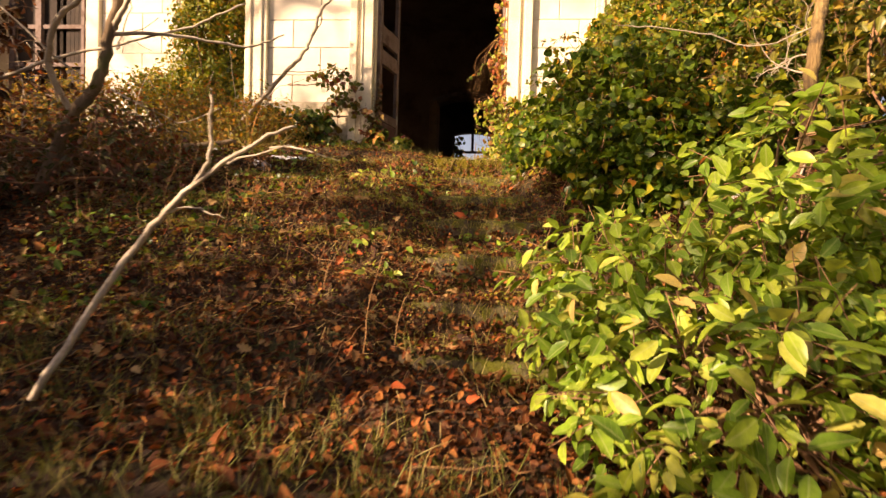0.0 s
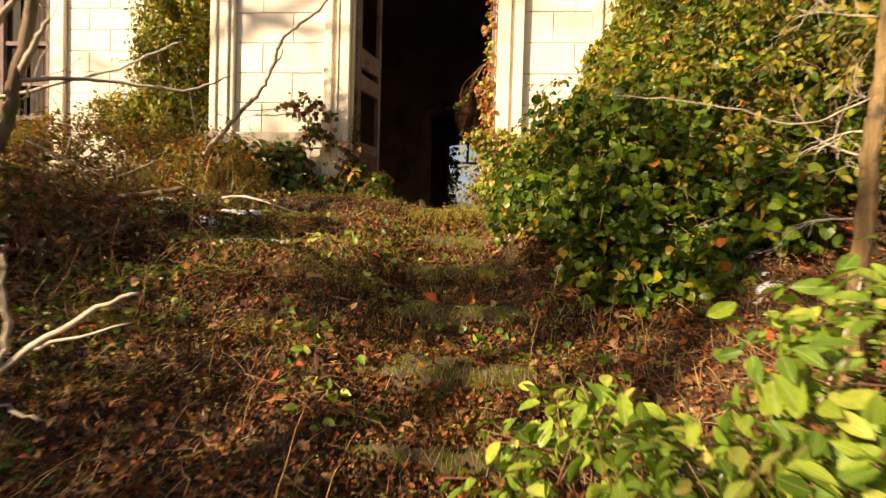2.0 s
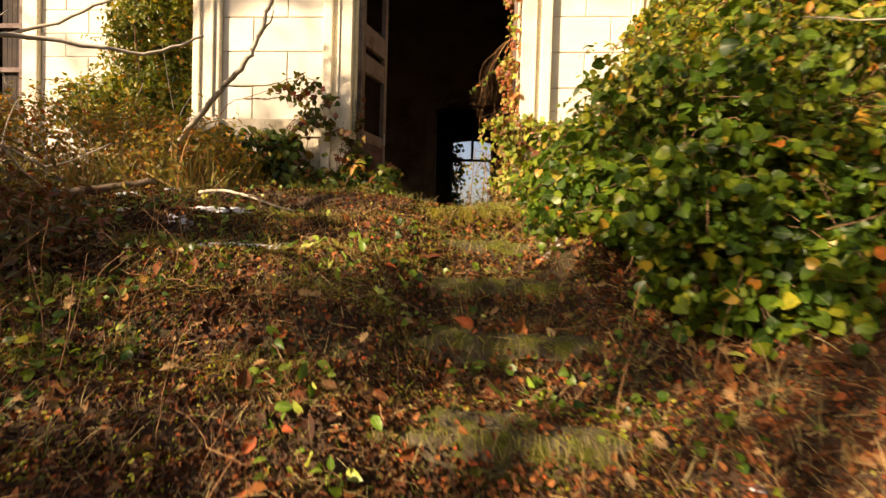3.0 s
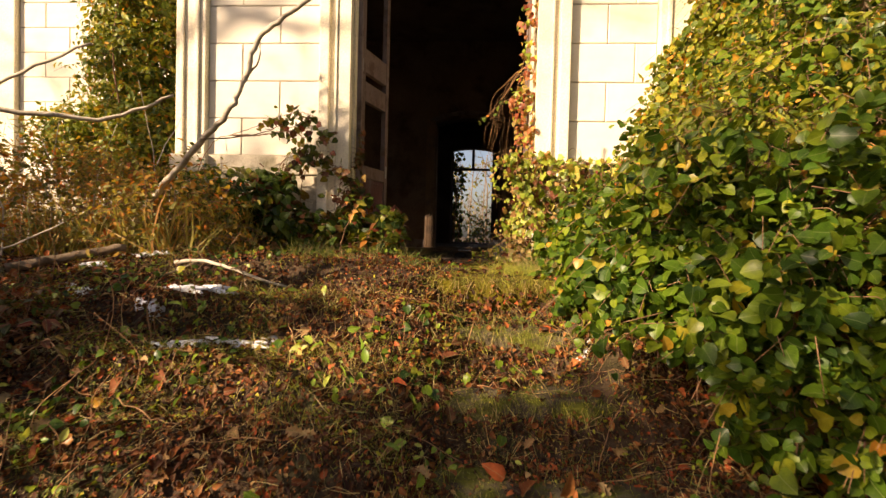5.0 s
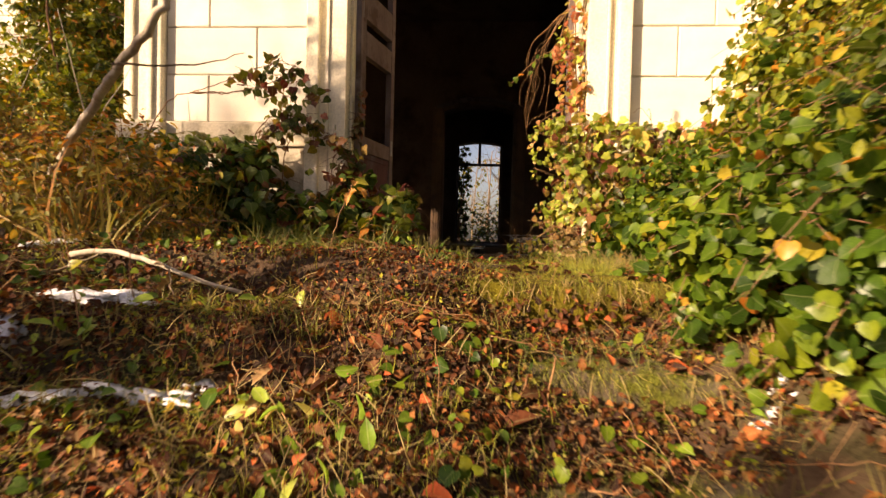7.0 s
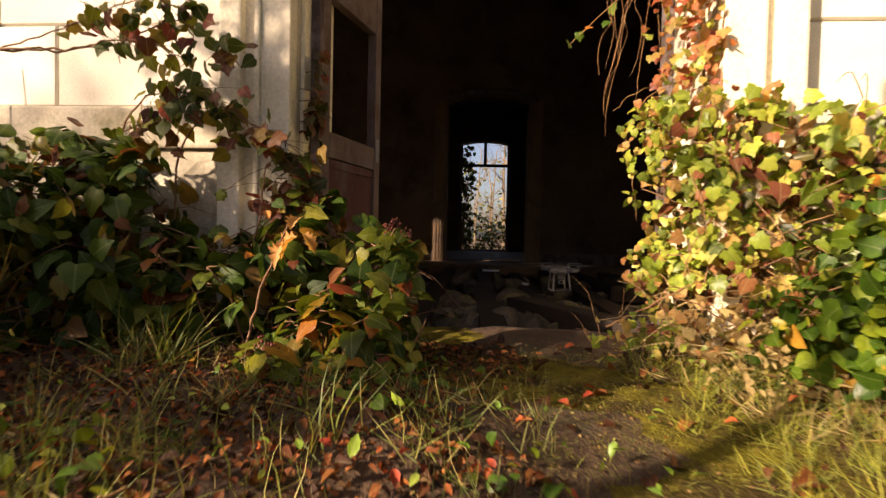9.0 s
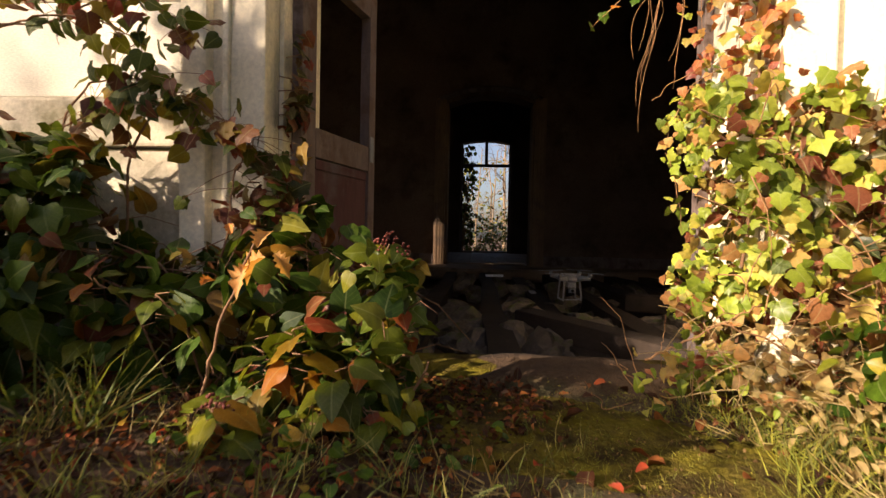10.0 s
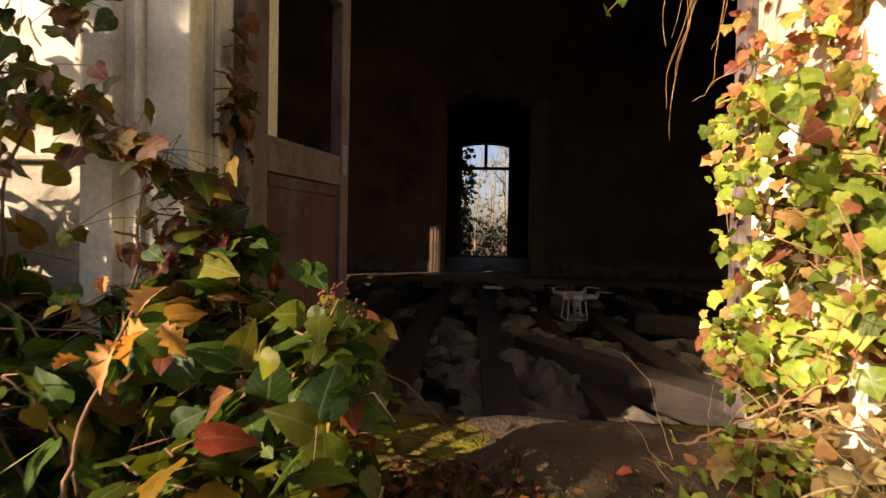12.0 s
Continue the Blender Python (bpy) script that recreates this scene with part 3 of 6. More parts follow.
def stone_block(parent, x0, x1, z0, z1, y, depth=0.05):
    w, h = round(x1 - x0, 3), round(z1 - z0, 3)
    key = (w, h, depth)
    if key not in block_meshes:
        c, g = 0.007, 0.003
        bm = bmesh.new()
        rings = []
        for inset, yy in ((g, depth), (g, c), (g + c, 0.0)):
            rings.append([bm.verts.new((sx * (w / 2 - inset), yy, sz * (h / 2 - inset))) for sx, sz in ((-1, -1), (1, -1), (1, 1), (-1, 1))])
        for a, b in zip(rings, rings[1:]):
            for i in range(4):
                bm.faces.new((a[i], a[(i + 1) % 4], b[(i + 1) % 4], b[i]))
        bm.faces.new(rings[-1])
        bmesh.ops.recalc_face_normals(bm, faces=bm.faces)
        me = bpy.data.meshes.new("stone_block")
        bm.to_mesh(me)
        bm.free()
        me.materials.append(STONE)
        block_meshes[key] = me
    ob = new("stone_block", block_meshes[key])
    ob.parent = parent
    ob.location = ((x0 + x1) / 2, y + rng.uniform(-0.0025, 0.0025), (z0 + z1) / 2)
    return ob


def course(parent, x0, x1, z, cuts, y):
    e = [x0] + [c for c in cuts if x0 + 0.1 < c < x1 - 0.1] + [x1]
    for a, b in zip(e, e[1:]):
        stone_block(parent, a, b, z, z + COURSE, y)


# trim of the entrance: plinth bands, door surround, corner pilasters
def architrave(side):
    """Moulded stone door surround: a plain band, a hollow and a raised outer fillet."""
    s = side
    ob = empty("architrave")
    ob.parent = front
    for nm, a, b, y0, bev in (("inner_band", 0.80, 0.915, -0.055, 0.006), ("fillet", 0.915, 0.935, -0.07, 0.006), ("hollow", 0.935, 0.985, -0.035, 0.004), ("outer_band", 0.985, 1.075, -0.075, 0.012)):
        x0, x1 = sorted((s * a, s * b))
        boxed(nm, (x0, x1, y0, 0.06, -0.05, 3.6), RENDER, ob, bev)
    return ob


architrave(-1), architrave(1)
for side, x0, x1 in ((-1, -2.37, -2.10), (1, 1.80, 2.12)):
    pil = empty("pilaster")
    pil.parent = front
    boxed("shaft", (x0, x1, -0.06, 0.30, LEDGE, TOP), RENDER, pil, 0.01)
    boxed("fillet", (x0 + 0.05, x0 + 0.085, -0.085, -0.06, LEDGE, TOP), RENDER, pil, 0.01)
    boxed("fillet", (x1 - 0.085, x1 - 0.05, -0.085, -0.06, LEDGE, TOP), RENDER, pil, 0.01)
    boxed("pedestal", (x0 - 0.03, x1 + 0.03, -0.10, 0.30, -0.3, LEDGE - 0.003), PLINTH, pil, 0.015)
for x0, x1 in ((-2.10, -1.078), (1.078, 1.80)):
    boxed("plinth_band", (x0, x1, -0.035, 0.05, LEDGE - 0.165, LEDGE), PLINTH, front, 0.012)
    boxed("plinth", (x0, x1, -0.012, 0.05, -0.3, LEDGE - 0.168), PLINTH, front, 0.006)
boxed("plinth_band", (-5.86, -2.34, 1.965, 2.05, LEDGE - 0.165, LEDGE), PLINTH, wing, 0.012)
boxed("plinth", (-5.86, -2.34, 1.99, 2.05, -0.4, LEDGE - 0.168), PLINTH, wing, 0.006)
boxed("lintel", (-0.795, 0.795, -0.055, 0.06, 3.6, 3.9), RENDER, front, 0.008)
# reveals of the doorway
boxed("reveal_lining", (-0.803, -0.785, 0.06, 0.448, 0.0, 3.6), RENDER, front, 0.003)
boxed("reveal_lining", (0.785, 0.803, 0.06, 0.448, 0.0, 3.6), RENDER, front, 0.003)

# window of the wing
for x0, x1 in ((-6.10, -5.88), (-7.97, -7.75)):
    boxed("window_surround", (x0, x1, 1.93, 2.06, WIN_Z0 - 0.1, WIN_Z1 + 0.2), RENDER, wing, 0.012)
boxed("window_surround", (-7.745, -6.105, 1.93, 2.06, WIN_Z1, WIN_Z1 + 0.2), RENDER, wing, 0.012)
boxed("window_sill", (-8.02, -5.83, 1.88, 2.42, WIN_Z0 - 0.16, WIN_Z0), PLINTH, wing, 0.015)
win2 = tagged(empty("window_2", (-6.9, 2.3, WIN_Z0)), "weathered wooden casement window without glass", "window", kind="structure")
WY0, WY1 = 2.20, 2.26


def world_part(ob):
    """Keeps the places given when a part hangs under a thing that does not stand at the origin."""
    ob.matrix_parent_inverse = Matrix.Translation(-ob.parent.location)
    return ob


for d in ((WIN_X0, WIN_X0 + 0.09, WY0, WY1, WIN_Z0, WIN_Z1), (WIN_X1 - 0.09, WIN_X1, WY0, WY1, WIN_Z0, WIN_Z1), (-7.25, -7.14, WY0 - 0.01, WY1, WIN_Z0, WIN_Z1),
          (-6.42, -6.36, WY0 + 0.005, WY1, WIN_Z0, WIN_Z1)):
    world_part(boxed("stile", d, PAINT, win2, 0.006))
for z in (WIN_Z0 + 0.04, 1.55, 2.10, 2.75, WIN_Z1 - 0.04):
    world_part(boxed("glazing_bar", (WIN_X0 + 0.02, WIN_X1 - 0.02, WY0 + 0.012, WY1 - 0.006, z - 0.035, z + 0.035), PAINT, win2, 0.005))

# Boards added to narrow the sun to slits, near-black like the open window's shade.
for x0, x1 in ((-7.64, -6.915), (-6.855, -6.80), (-6.74, -6.43)):
    for k in range(4):
        w = (x1 - x0) / 4
        world_part(boxed("added_slit_board", (x0 + k * w, x0 + (k + 1) * w - 0.004, 2.265, 2.285, WIN_Z0 + 0.02, WIN_Z1 - 0.02), JOIST, win2, 0.003))

# rear window, its glass gone
win1 = tagged(empty("window_1", (0.13, 14.2, 0)), "tall arched rear window frame with no glass left", "window", kind="structure")
for nm, d in (("frame", (-0.655, -0.59, 14.15, 14.23, -0.05, 3.44)), ("frame", (0.85, 0.915, 14.15, 14.23, -0.05, 3.44)), ("transom", (-0.6, 0.86, 14.145, 14.235, 2.69, 2.78)),
              ("mullion", (0.09, 0.19, 14.15, 14.23, 2.74, 3.50)), ("sill", (-0.655, 0.915, 14.05, 14.35, -0.06, 0.02))):
    world_part(boxed(nm, d, FRAME_WOOD, win1, 0.008))

# entrance door: a folded-back leaf, its upper panels gone
door = tagged(empty("door_1", (-0.785, 0.215, 0.02)), "open weathered wooden door leaf with missing upper panels and a faded red lower panel", "door", kind="structure")
door.rotation_euler = (0, 0, math.atan2(0.545, 0.15))
LW = 0.565
for nm, d, m, lb in (("hinge_stile", (0.0, 0.07, -0.025, 0.025, 0.0, 3.3), PAINT, ""), ("lock_stile", (LW - 0.06, LW, -0.025, 0.025, 0.0, 3.3), PAINT, ""),
                 ("bottom_rail", (0.072, LW - 0.062, -0.024, 0.024, 0.0, 0.14), PAINT, ""), ("lock_rail", (0.072, LW - 0.062, -0.024, 0.024, 0.735, 0.85), PAINT, ""),
                 ("middle_rail", (0.072, LW - 0.062, -0.024, 0.024, 1.45, 1.63), PAINT, ""), ("upper_rail", (0.072, LW - 0.062, -0.024, 0.024, 1.715, 1.93), PAINT, ""),
                 ("top_rail", (0.072, LW - 0.062, -0.024, 0.024, 3.1, 3.3), PAINT, ""), ("lower_panel", (0.072, LW - 0.062, -0.012, 0.012, 0.142, 0.733), PANEL_RED, "faded red lower panel"),
                 ("panel_moulding", (0.08, LW - 0.07, -0.02, -0.0125, 0.69, 0.73), PANEL_RED, ""), ("lock_plate", (LW - 0.055, LW - 0.02, -0.03, -0.0255, 0.78, 0.90), DRONE_GREY, "small rusted lock plate")):
    boxed(nm, d, m, door, 0.004, lb)
for z in (0.25, 1.7, 2.9):
    boxed("hinge", (-0.012, 0.012, -0.035, -0.0255, z, z + 0.12), DRONE_GREY, door, 0.003)
frame_l = tagged(empty("door_frame"), "weathered wooden door frame posts in the doorway", "door frame", kind="structure")
boxed("post", (-0.784, -0.745, 0.13, 0.185, 0.0, 3.55), FRAME_WOOD, frame_l, 0.005)
boxed("post", (0.745, 0.784, 0.38, 0.44, 0.0, 3.55), FRAME_WOOD, frame_l, 0.005)

# doorstep, landing and steps
rng = np.random.default_rng(8)


def worn_slab(name, x0, x1, y0, y1, z0, z1, material, parent=None, nx=22, ny=10, wear=0.012):
    """A stone slab whose top and front are worn uneven, with a rounded front edge."""
    bm = bmesh.new()
    gx_, gy_ = np.linspace(x0, x1, nx), np.linspace(y0, y1, ny)
    top = [[None] * nx for _ in gy_]
    for j, y in enumerate(gy_):
        for i, x in enumerate(gx_):
            edge = math.exp(-((y - y0) / 0.03) ** 2) * 0.02
            yy = y + (rng.uniform(-0.012, 0.012) if j == 0 else 0)
            top[j][i] = bm.verts.new((x, yy, z1 - edge + wear * float(noise.noise((x * 4, y * 4, z1 * 9))) + rng.uniform(-0.002, 0.002)))
    for j in range(ny - 1):
        for i in range(nx - 1):
            bm.faces.new((top[j][i], top[j][i + 1], top[j + 1][i + 1], top[j + 1][i]))
    rim = [top[0][i] for i in range(nx)] + [top[j][-1] for j in range(1, ny)] + [top[-1][i] for i in range(nx - 2, -1, -1)] + [top[j][0] for j in range(ny - 2, 0, -1)]
    low = [bm.verts.new((v.co.x, v.co.y + (0.01 if v.co.y < y0 + 0.05 else 0), z0)) for v in rim]
    for k in range(len(rim)):
        bm.faces.new((rim[k], low[k], low[(k + 1) % len(rim)], rim[(k + 1) % len(rim)]))
    bm.faces.new(low)
    return part(name, bm, material, parent, "", True)


stairs = tagged(empty("entrance_steps"), "worn mossy stone entrance steps half buried in leaves", "steps", kind="structure")
worn_slab("landing", -1.25, 1.0, -1.66, 0.0, -0.22, 0.0, MOSS_STONE, stairs, 60, 44, 0.014)
for k, (y0, y1, z) in enumerate([(-2.06, -1.64, -0.205), (-2.44, -2.04, -0.385), (-2.82, -2.42, -0.565), (-3.22, -2.80, -0.775), (-3.58, -3.20, -0.98), (-3.98, -3.56, -1.14)]):
    worn_slab("step", -1.0 + 0.1 * (k % 2), 1.05, y0, y1, z - 0.22, z, STEP_STONE, stairs, 44, 14, 0.016)
tagged(worn_slab("doorstep", -0.80, 0.80, 0.004, 0.26, -0.32, 0.012, MOSS_STONE, None, 30, 8, 0.008), "damp mossy stone doorstep of the entrance", "doorstep", kind="structure")

# joists and rubble where the hall's floor is gone
for k, x in enumerate((-3.0, -2.45, -1.95, -1.45, -0.97, -0.48, 0.03, 0.53, 1.0, 1.48, 1.98, 2.5, 3.05, 3.6)):
    bm = bmesh.new()
    y0, y1 = 0.46 + 0.1 * rng.random(), 6.22
    if abs(x) > 1.8:
        y0 = 2.5
    w = 0.085
    n = 14
    rings = []
    for i in range(n + 1):
        y = y0 + (y1 - y0) * i / n
        cx = x + 0.012 * math.sin(y * 2.1 + k)
        zt = -0.10 - 0.015 * rng.random() - (0.05 if k % 5 == 2 else 0)
        rings.append([bm.verts.new((cx + sx * (w + rng.uniform(-0.006, 0.006)), y, zt if top else -0.31)) for sx, top in ((-1, 0), (-1, 1), (1, 1), (1, 0))])
    for a, b in zip(rings, rings[1:]):
        for i in range(4):
            bm.faces.new((a[i], a[(i + 1) % 4], b[(i + 1) % 4], b[i]))
    bm.faces.new(rings[0]), bm.faces.new(rings[-1])
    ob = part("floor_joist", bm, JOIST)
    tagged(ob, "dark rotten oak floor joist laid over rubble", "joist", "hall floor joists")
for p0, p1, w, lb in (((0.22, 1.75, -0.09), (1.05, 0.66, -0.13), 0.09, "short fallen beam lying across the joists"), ((1.15, 2.6, -0.06), (2.3, 2.0, -0.04), 0.07, "broken beam end leaning on the joists")):
    a, b = Vector(p0), Vector(p1)
    bm = box(bmesh.new(), -w, w, 0, (b - a).length, -0.07, 0.07, 0.012)
    bmesh.ops.transform(bm, matrix=Matrix.Translation(a) @ (b - a).to_track_quat("Y", "Z").to_matrix().to_4x4(), verts=bm.verts)
    tagged(part("fallen_beam", bm, JOIST), lb, "beam")

stone_shapes = []
for s in range(7):
    bm = bmesh.new()
    bmesh.ops.create_icosphere(bm, subdivisions=2, radius=0.5)
    for v in bm.verts:
        d = v.co.normalized()
        v.co = v.co * (0.8 + 0.5 * noise.noise(d * 1.3 + Vector((s * 7.1, 0, 0))))
        for ax in ((1, 0, 0), (0, 1, 0), (0, 0, 1), (0.6, 0.6, 0.5), (-0.6, 0.5, 0.6)):
            a = Vector(ax).normalized()
            lim = 0.36 + 0.05 * math.sin(s * 3 + ax[0] * 5)
            dd = v.co.dot(a)
            if abs(dd) > lim:
                v.co -= a * (dd - math.copysign(lim, dd))
    me = bpy.data.meshes.new("stone")
    bm.to_mesh(me)
    bm.free()
    me.materials.append(RUBBLE)
    stone_shapes.append(me)
rubble = tagged(empty("rubble"), "grey rubble stones and dirt between the bare floor joists", "rubble", kind="stuff")
for i in range(290):
    y = rng.uniform(0.5, 5.9)
    if i < 120:
        y = rng.uniform(0.5, 2.6)
    x = rng.uniform(-1.4 if y < 2.4 else -2.6, 1.6 if y < 2.4 else 3.6)
    s = rng.uniform(0.2, 0.5)
    gap = abs((x + 0.23 + 50) % 0.5 - 0.25)
    z = -0.22 + rng.uniform(-0.03, 0.08) - (0.06 if y < 1.2 else 0) if gap > 0.1 else -0.25
    ob = new("stone", stone_shapes[rng.integers(7)])
    ob.parent = rubble
    ob.matrix_world = Matrix.LocRotScale((x, y, z), Euler(rng.uniform(-0.5, 0.5, 3) + (0, 0, rng.uniform(0, 6.28))), (s, s * rng.uniform(0.6, 1), s * rng.uniform(0.4, 0.7)))


# ---- the small white drone that sits in the hall ----
def drone():
    d = tagged(empty("drone", (0.67, 2.55, -0.045)), "small white quadcopter drone standing on rubble in the hall", "drone")
    bm = bmesh.new()
    bmesh.ops.create_uvsphere(bm, u_segments=24, v_segments=14, radius=1.0, matrix=Matrix.LocRotScale((0, 0, 0.175), None, (0.075, 0.085, 0.036)))
    part("body", bm, DRONE_WHITE, d, "", True)
    for sx in (-1, 1):
        for sy in (-1, 1):
            t = Tubes()
            t.add([(sx * 0.04, sy * 0.045, 0.178), (sx * 0.09, sy * 0.09, 0.186), (sx * 0.125, sy * 0.125, 0.188)], 0.026, 0.017, 10)
            arm = t.make("arm", DRONE_WHITE, d)
            bm = bmesh.new()
            bmesh.ops.create_cone(bm, cap_ends=True, segments=16, radius1=0.016, radius2=0.013, depth=0.03, matrix=Matrix.Translation((sx * 0.125, sy * 0.125, 0.212)))
            part("motor", bm, DRONE_GREY, arm, "grey metal motor", True)
            bm = bmesh.new()
            a0 = rng.uniform(0, 3)
            for k in (0, math.pi):
                vs = []
                for s, w in ((0.006, 0.006), (0.03, 0.013), (0.07, 0.011), (0.115, 0.005)):
                    for e in (-1, 1):
                        x, y = s, e * w
                        vs.append((sx * 0.125 + x * math.cos(a0 + k) - y * math.sin(a0 + k), sy * 0.125 + x * math.sin(a0 + k) + y * math.cos(a0 + k), 0.232 + e * 0.002))
                up = [bm.verts.new(v) for v in vs]
                dn = [bm.verts.new((x, y, z - 0.002)) for x, y, z in vs]
                for i in range(0, 6, 2):
                    bm.faces.new((up[i], up[i + 1], up[i + 3], up[i + 2])), bm.faces.new((dn[i], dn[i + 2], dn[i + 3], dn[i + 1]))
                    bm.faces.new((up[i], up[i + 2], dn[i + 2], dn[i])), bm.faces.new((up[i + 1], dn[i + 1], dn[i + 3], up[i + 3]))
            part("propeller", bm, DRONE_WHITE, arm)
    for sx in (-1, 1):
        t = Tubes()
        t.add(bent([(sx * 0.064, -0.055, 0.16), (sx * 0.072, -0.068, 0.06), (sx * 0.075, -0.07, 0.012), (sx * 0.075, -0.05, 0.004), (sx * 0.075, 0.05, 0.004), (sx * 0.075, 0.07, 0.012), (sx * 0.072, 0.068, 0.06), (sx * 0.064, 0.055, 0.16)], 4), 0.0075, None, 8)
        t.make("landing_leg", DRONE_WHITE, d)
    t = Tubes()
    t.add([(-0.075, -0.055, 0.006), (0.075, -0.055, 0.006)], 0.0045, None, 6)
    t.make("leg_brace", DRONE_WHITE, d)
    bm = bmesh.new()
    box(bm, -0.03, 0.03, -0.045, 0.025, 0.105, 0.145, 0.008)
    part("gimbal", bm, DRONE_GREY, d)
    bm = box(bmesh.new(), -0.024, 0.024, -0.068, -0.03, 0.062, 0.102, 0.008)
    cam_ = part("camera_head", bm, DRONE_GREY, d)
    bm = bmesh.new()
    bmesh.ops.create_cone(bm, cap_ends=True, segments=16, radius1=0.013, radius2=0.012, depth=0.012, matrix=Matrix.Translation((0, -0.073, 0.082)) @ Matrix.Rotation(radians(90), 4, "X"))
    part("lens", bm, GLASSY, cam_, "dark glass lens")
    d.rotation_euler = (radians(2), radians(-1), radians(8))


drone()
for (x, y, z), (w, h), m, lb in (((0.12, 4.6, -0.02), (0.22, 0.10), SNOW, "white sheet of paper lying on a joist"), ((0.42, 3.05, -0.045), (0.05, 0.08), DRONE_WHITE, "small pale board end on the rubble")):
    bm = box(bmesh.new(), x - w / 2, x + w / 2, y - 0.08, y + 0.08, z - h * 0.1, z + h * 0.1, 0.003)
    tagged(part("scrap", bm, m), lb, "debris")


# ---- plants ----
def shell(ells, n, rng, deep=0.25, ragged=0.18):
    """Points on the outside of a mass made of ellipsoids, with the way out at each."""
    c, r = np.array([e[:3] for e in ells], dtype=float), np.array([e[3:6] for e in ells], dtype=float)
    area = (r[:, 0] * r[:, 1] + r[:, 1] * r[:, 2] + r[:, 0] * r[:, 2])
    out_p, out_n = [], []
    while sum(map(len, out_p)) < n:
        k = rng.choice(len(c), n, p=area / area.sum())
        d = unit(rng.normal(0, 1, (n, 3)))
        lump = 1 + ragged * np.sin(d[:, 0] * 7 + k * 2.1) * np.cos(d[:, 1] * 6 + d[:, 2] * 5 + k) + 0.5 * ragged * np.sin(d[:, 0] * 17 + d[:, 2] * 15) * np.cos(d[:, 1] * 16 + k)
        p = c[k] + r[k] * d * lump[:, None] * (1 - deep * rng.random(n) ** 2)[:, None]
        ok = p[:, 2] > height(p[:, 0], p[:, 1]) + 0.02
        for j in range(len(c)):
            ok &= ~((np.sum(((p - c[j]) / r[j]) ** 2, axis=1) < 0.62) & (k != j))
        ok &= ~((p[:, 1] > -0.10) & (np.abs(p[:, 0]) < 2.3) & (p[:, 1] < 2)) | ((np.abs(p[:, 0]) < 0.775) & (p[:, 1] < 0.42))
        ok &= ~((p[:, 1] > 1.90) & (p[:, 1] < 14.5))
        out_p.append(p[ok]), out_n.append(unit(d[ok] / r[k][ok]))
    return np.concatenate(out_p)[:n], np.concatenate(out_n)[:n]


def shoots(pos, out, rng, per=9, length=0.28, droop=0.5, tubes=None, jitter=0.55, up=0.35, stem=0.0022, hang=0.5):
    """From each point a short shoot bearing leaves: their places, normals and tips."""
    n = len(pos)
    d = unit(out + rng.normal(0, 0.5, (n, 3)))
    L = length * rng.uniform(0.5, 1.2, n)
    P, N, T = [], [], []
    for i in range(per):
        s = (i + 0.5) / per
        q = pos + d * (L * s)[:, None] + np.column_stack((np.zeros(n), np.zeros(n), -droop * L * s * s))
        side = unit(np.cross(d, rng.normal(0, 1, (n, 3))))
        P.append(q + side * 0.02)
        N.append(unit(out * 0.7 + np.array((0, 0, up)) + rng.normal(0, jitter, (n, 3))))
        T.append(unit(side * 0.9 + d * 0.4 + np.array((0, 0, -hang)) + rng.normal(0, 0.3, (n, 3))))
    if tubes is not None:
        for i in range(0, n, 2):
            tubes.add([pos[i] - d[i] * 0.12, pos[i] + d[i] * L[i] * 0.5 + (0, 0, -droop * L[i] * 0.25), pos[i] + d[i] * L[i] + (0, 0, -droop * L[i])], stem, stem * 0.5, 4)
    return np.concatenate(P), np.concatenate(N), np.concatenate(T)


def bush(name, label, category, ells, n_shoots, per, shape, size, material, rng, material_one=None, near=None, length=0.28, droop=0.5, up=0.35, deep=0.25,
         stem_material=VINE, base=None, stem=0.0022, singles=150, thick=0.012, keep=None, jitter=0.55, hang=0.5, ragged=0.18, limbs=5):
    """A mass of foliage: stems, leaves too many to count, and the nearest leaves one by one."""
    root = tagged(empty(name, (*(base or ells[0][:2]), float(height(*(base or ells[0][:2]))))), label, category)
    t = Tubes()
    p, o = shell(ells, n_shoots, rng, deep, ragged)
    if keep is not None:
        k = keep(p)
        p, o = p[k], o[k]
    P, N, T = shoots(p, o, rng, per, length, droop, t, jitter, up, stem, hang)
    if keep is not None:
        k = keep(P)
        P, N, T = P[k], N[k], T[k]
    b = np.array(root.location)
    for e in ells:
        for k in range(limbs):
            tip = np.array(e[:3]) + np.array(e[3:6]) * rng.uniform(-0.7, 0.7, 3)
            mid = (b + tip) / 2 + rng.normal(0, 0.12, 3)
            t.add(bent([b + rng.normal(0, 0.08, 3) * (1, 1, 0), (b + mid) / 2 + rng.normal(0, 0.05, 3), mid, (mid + tip) / 2 + rng.normal(0, 0.05, 3), tip], 4), thick, 0.25 * thick, 5)
    world_part(tagged(t.make("stem_tangle", stem_material, root), kind="stuff"))
    S = size * rng.uniform(0.45, 1.4, len(P))
    one = np.zeros(len(P), dtype=bool)
    if near is not None:
        dist = np.linalg.norm((P - np.array(near)) * (1, 1, 0.7), axis=1)
        one[np.argsort(dist)[:singles]] = True
    world_part(leaves("foliage", shape, P[~one], N[~one], T[~one], S[~one], material, root))
    if near is not None:
        single_leaves("leaf", shape, P[one], N[one], T[one], S[one], material_one, root)
    return root


rng = np.random.default_rng(21)
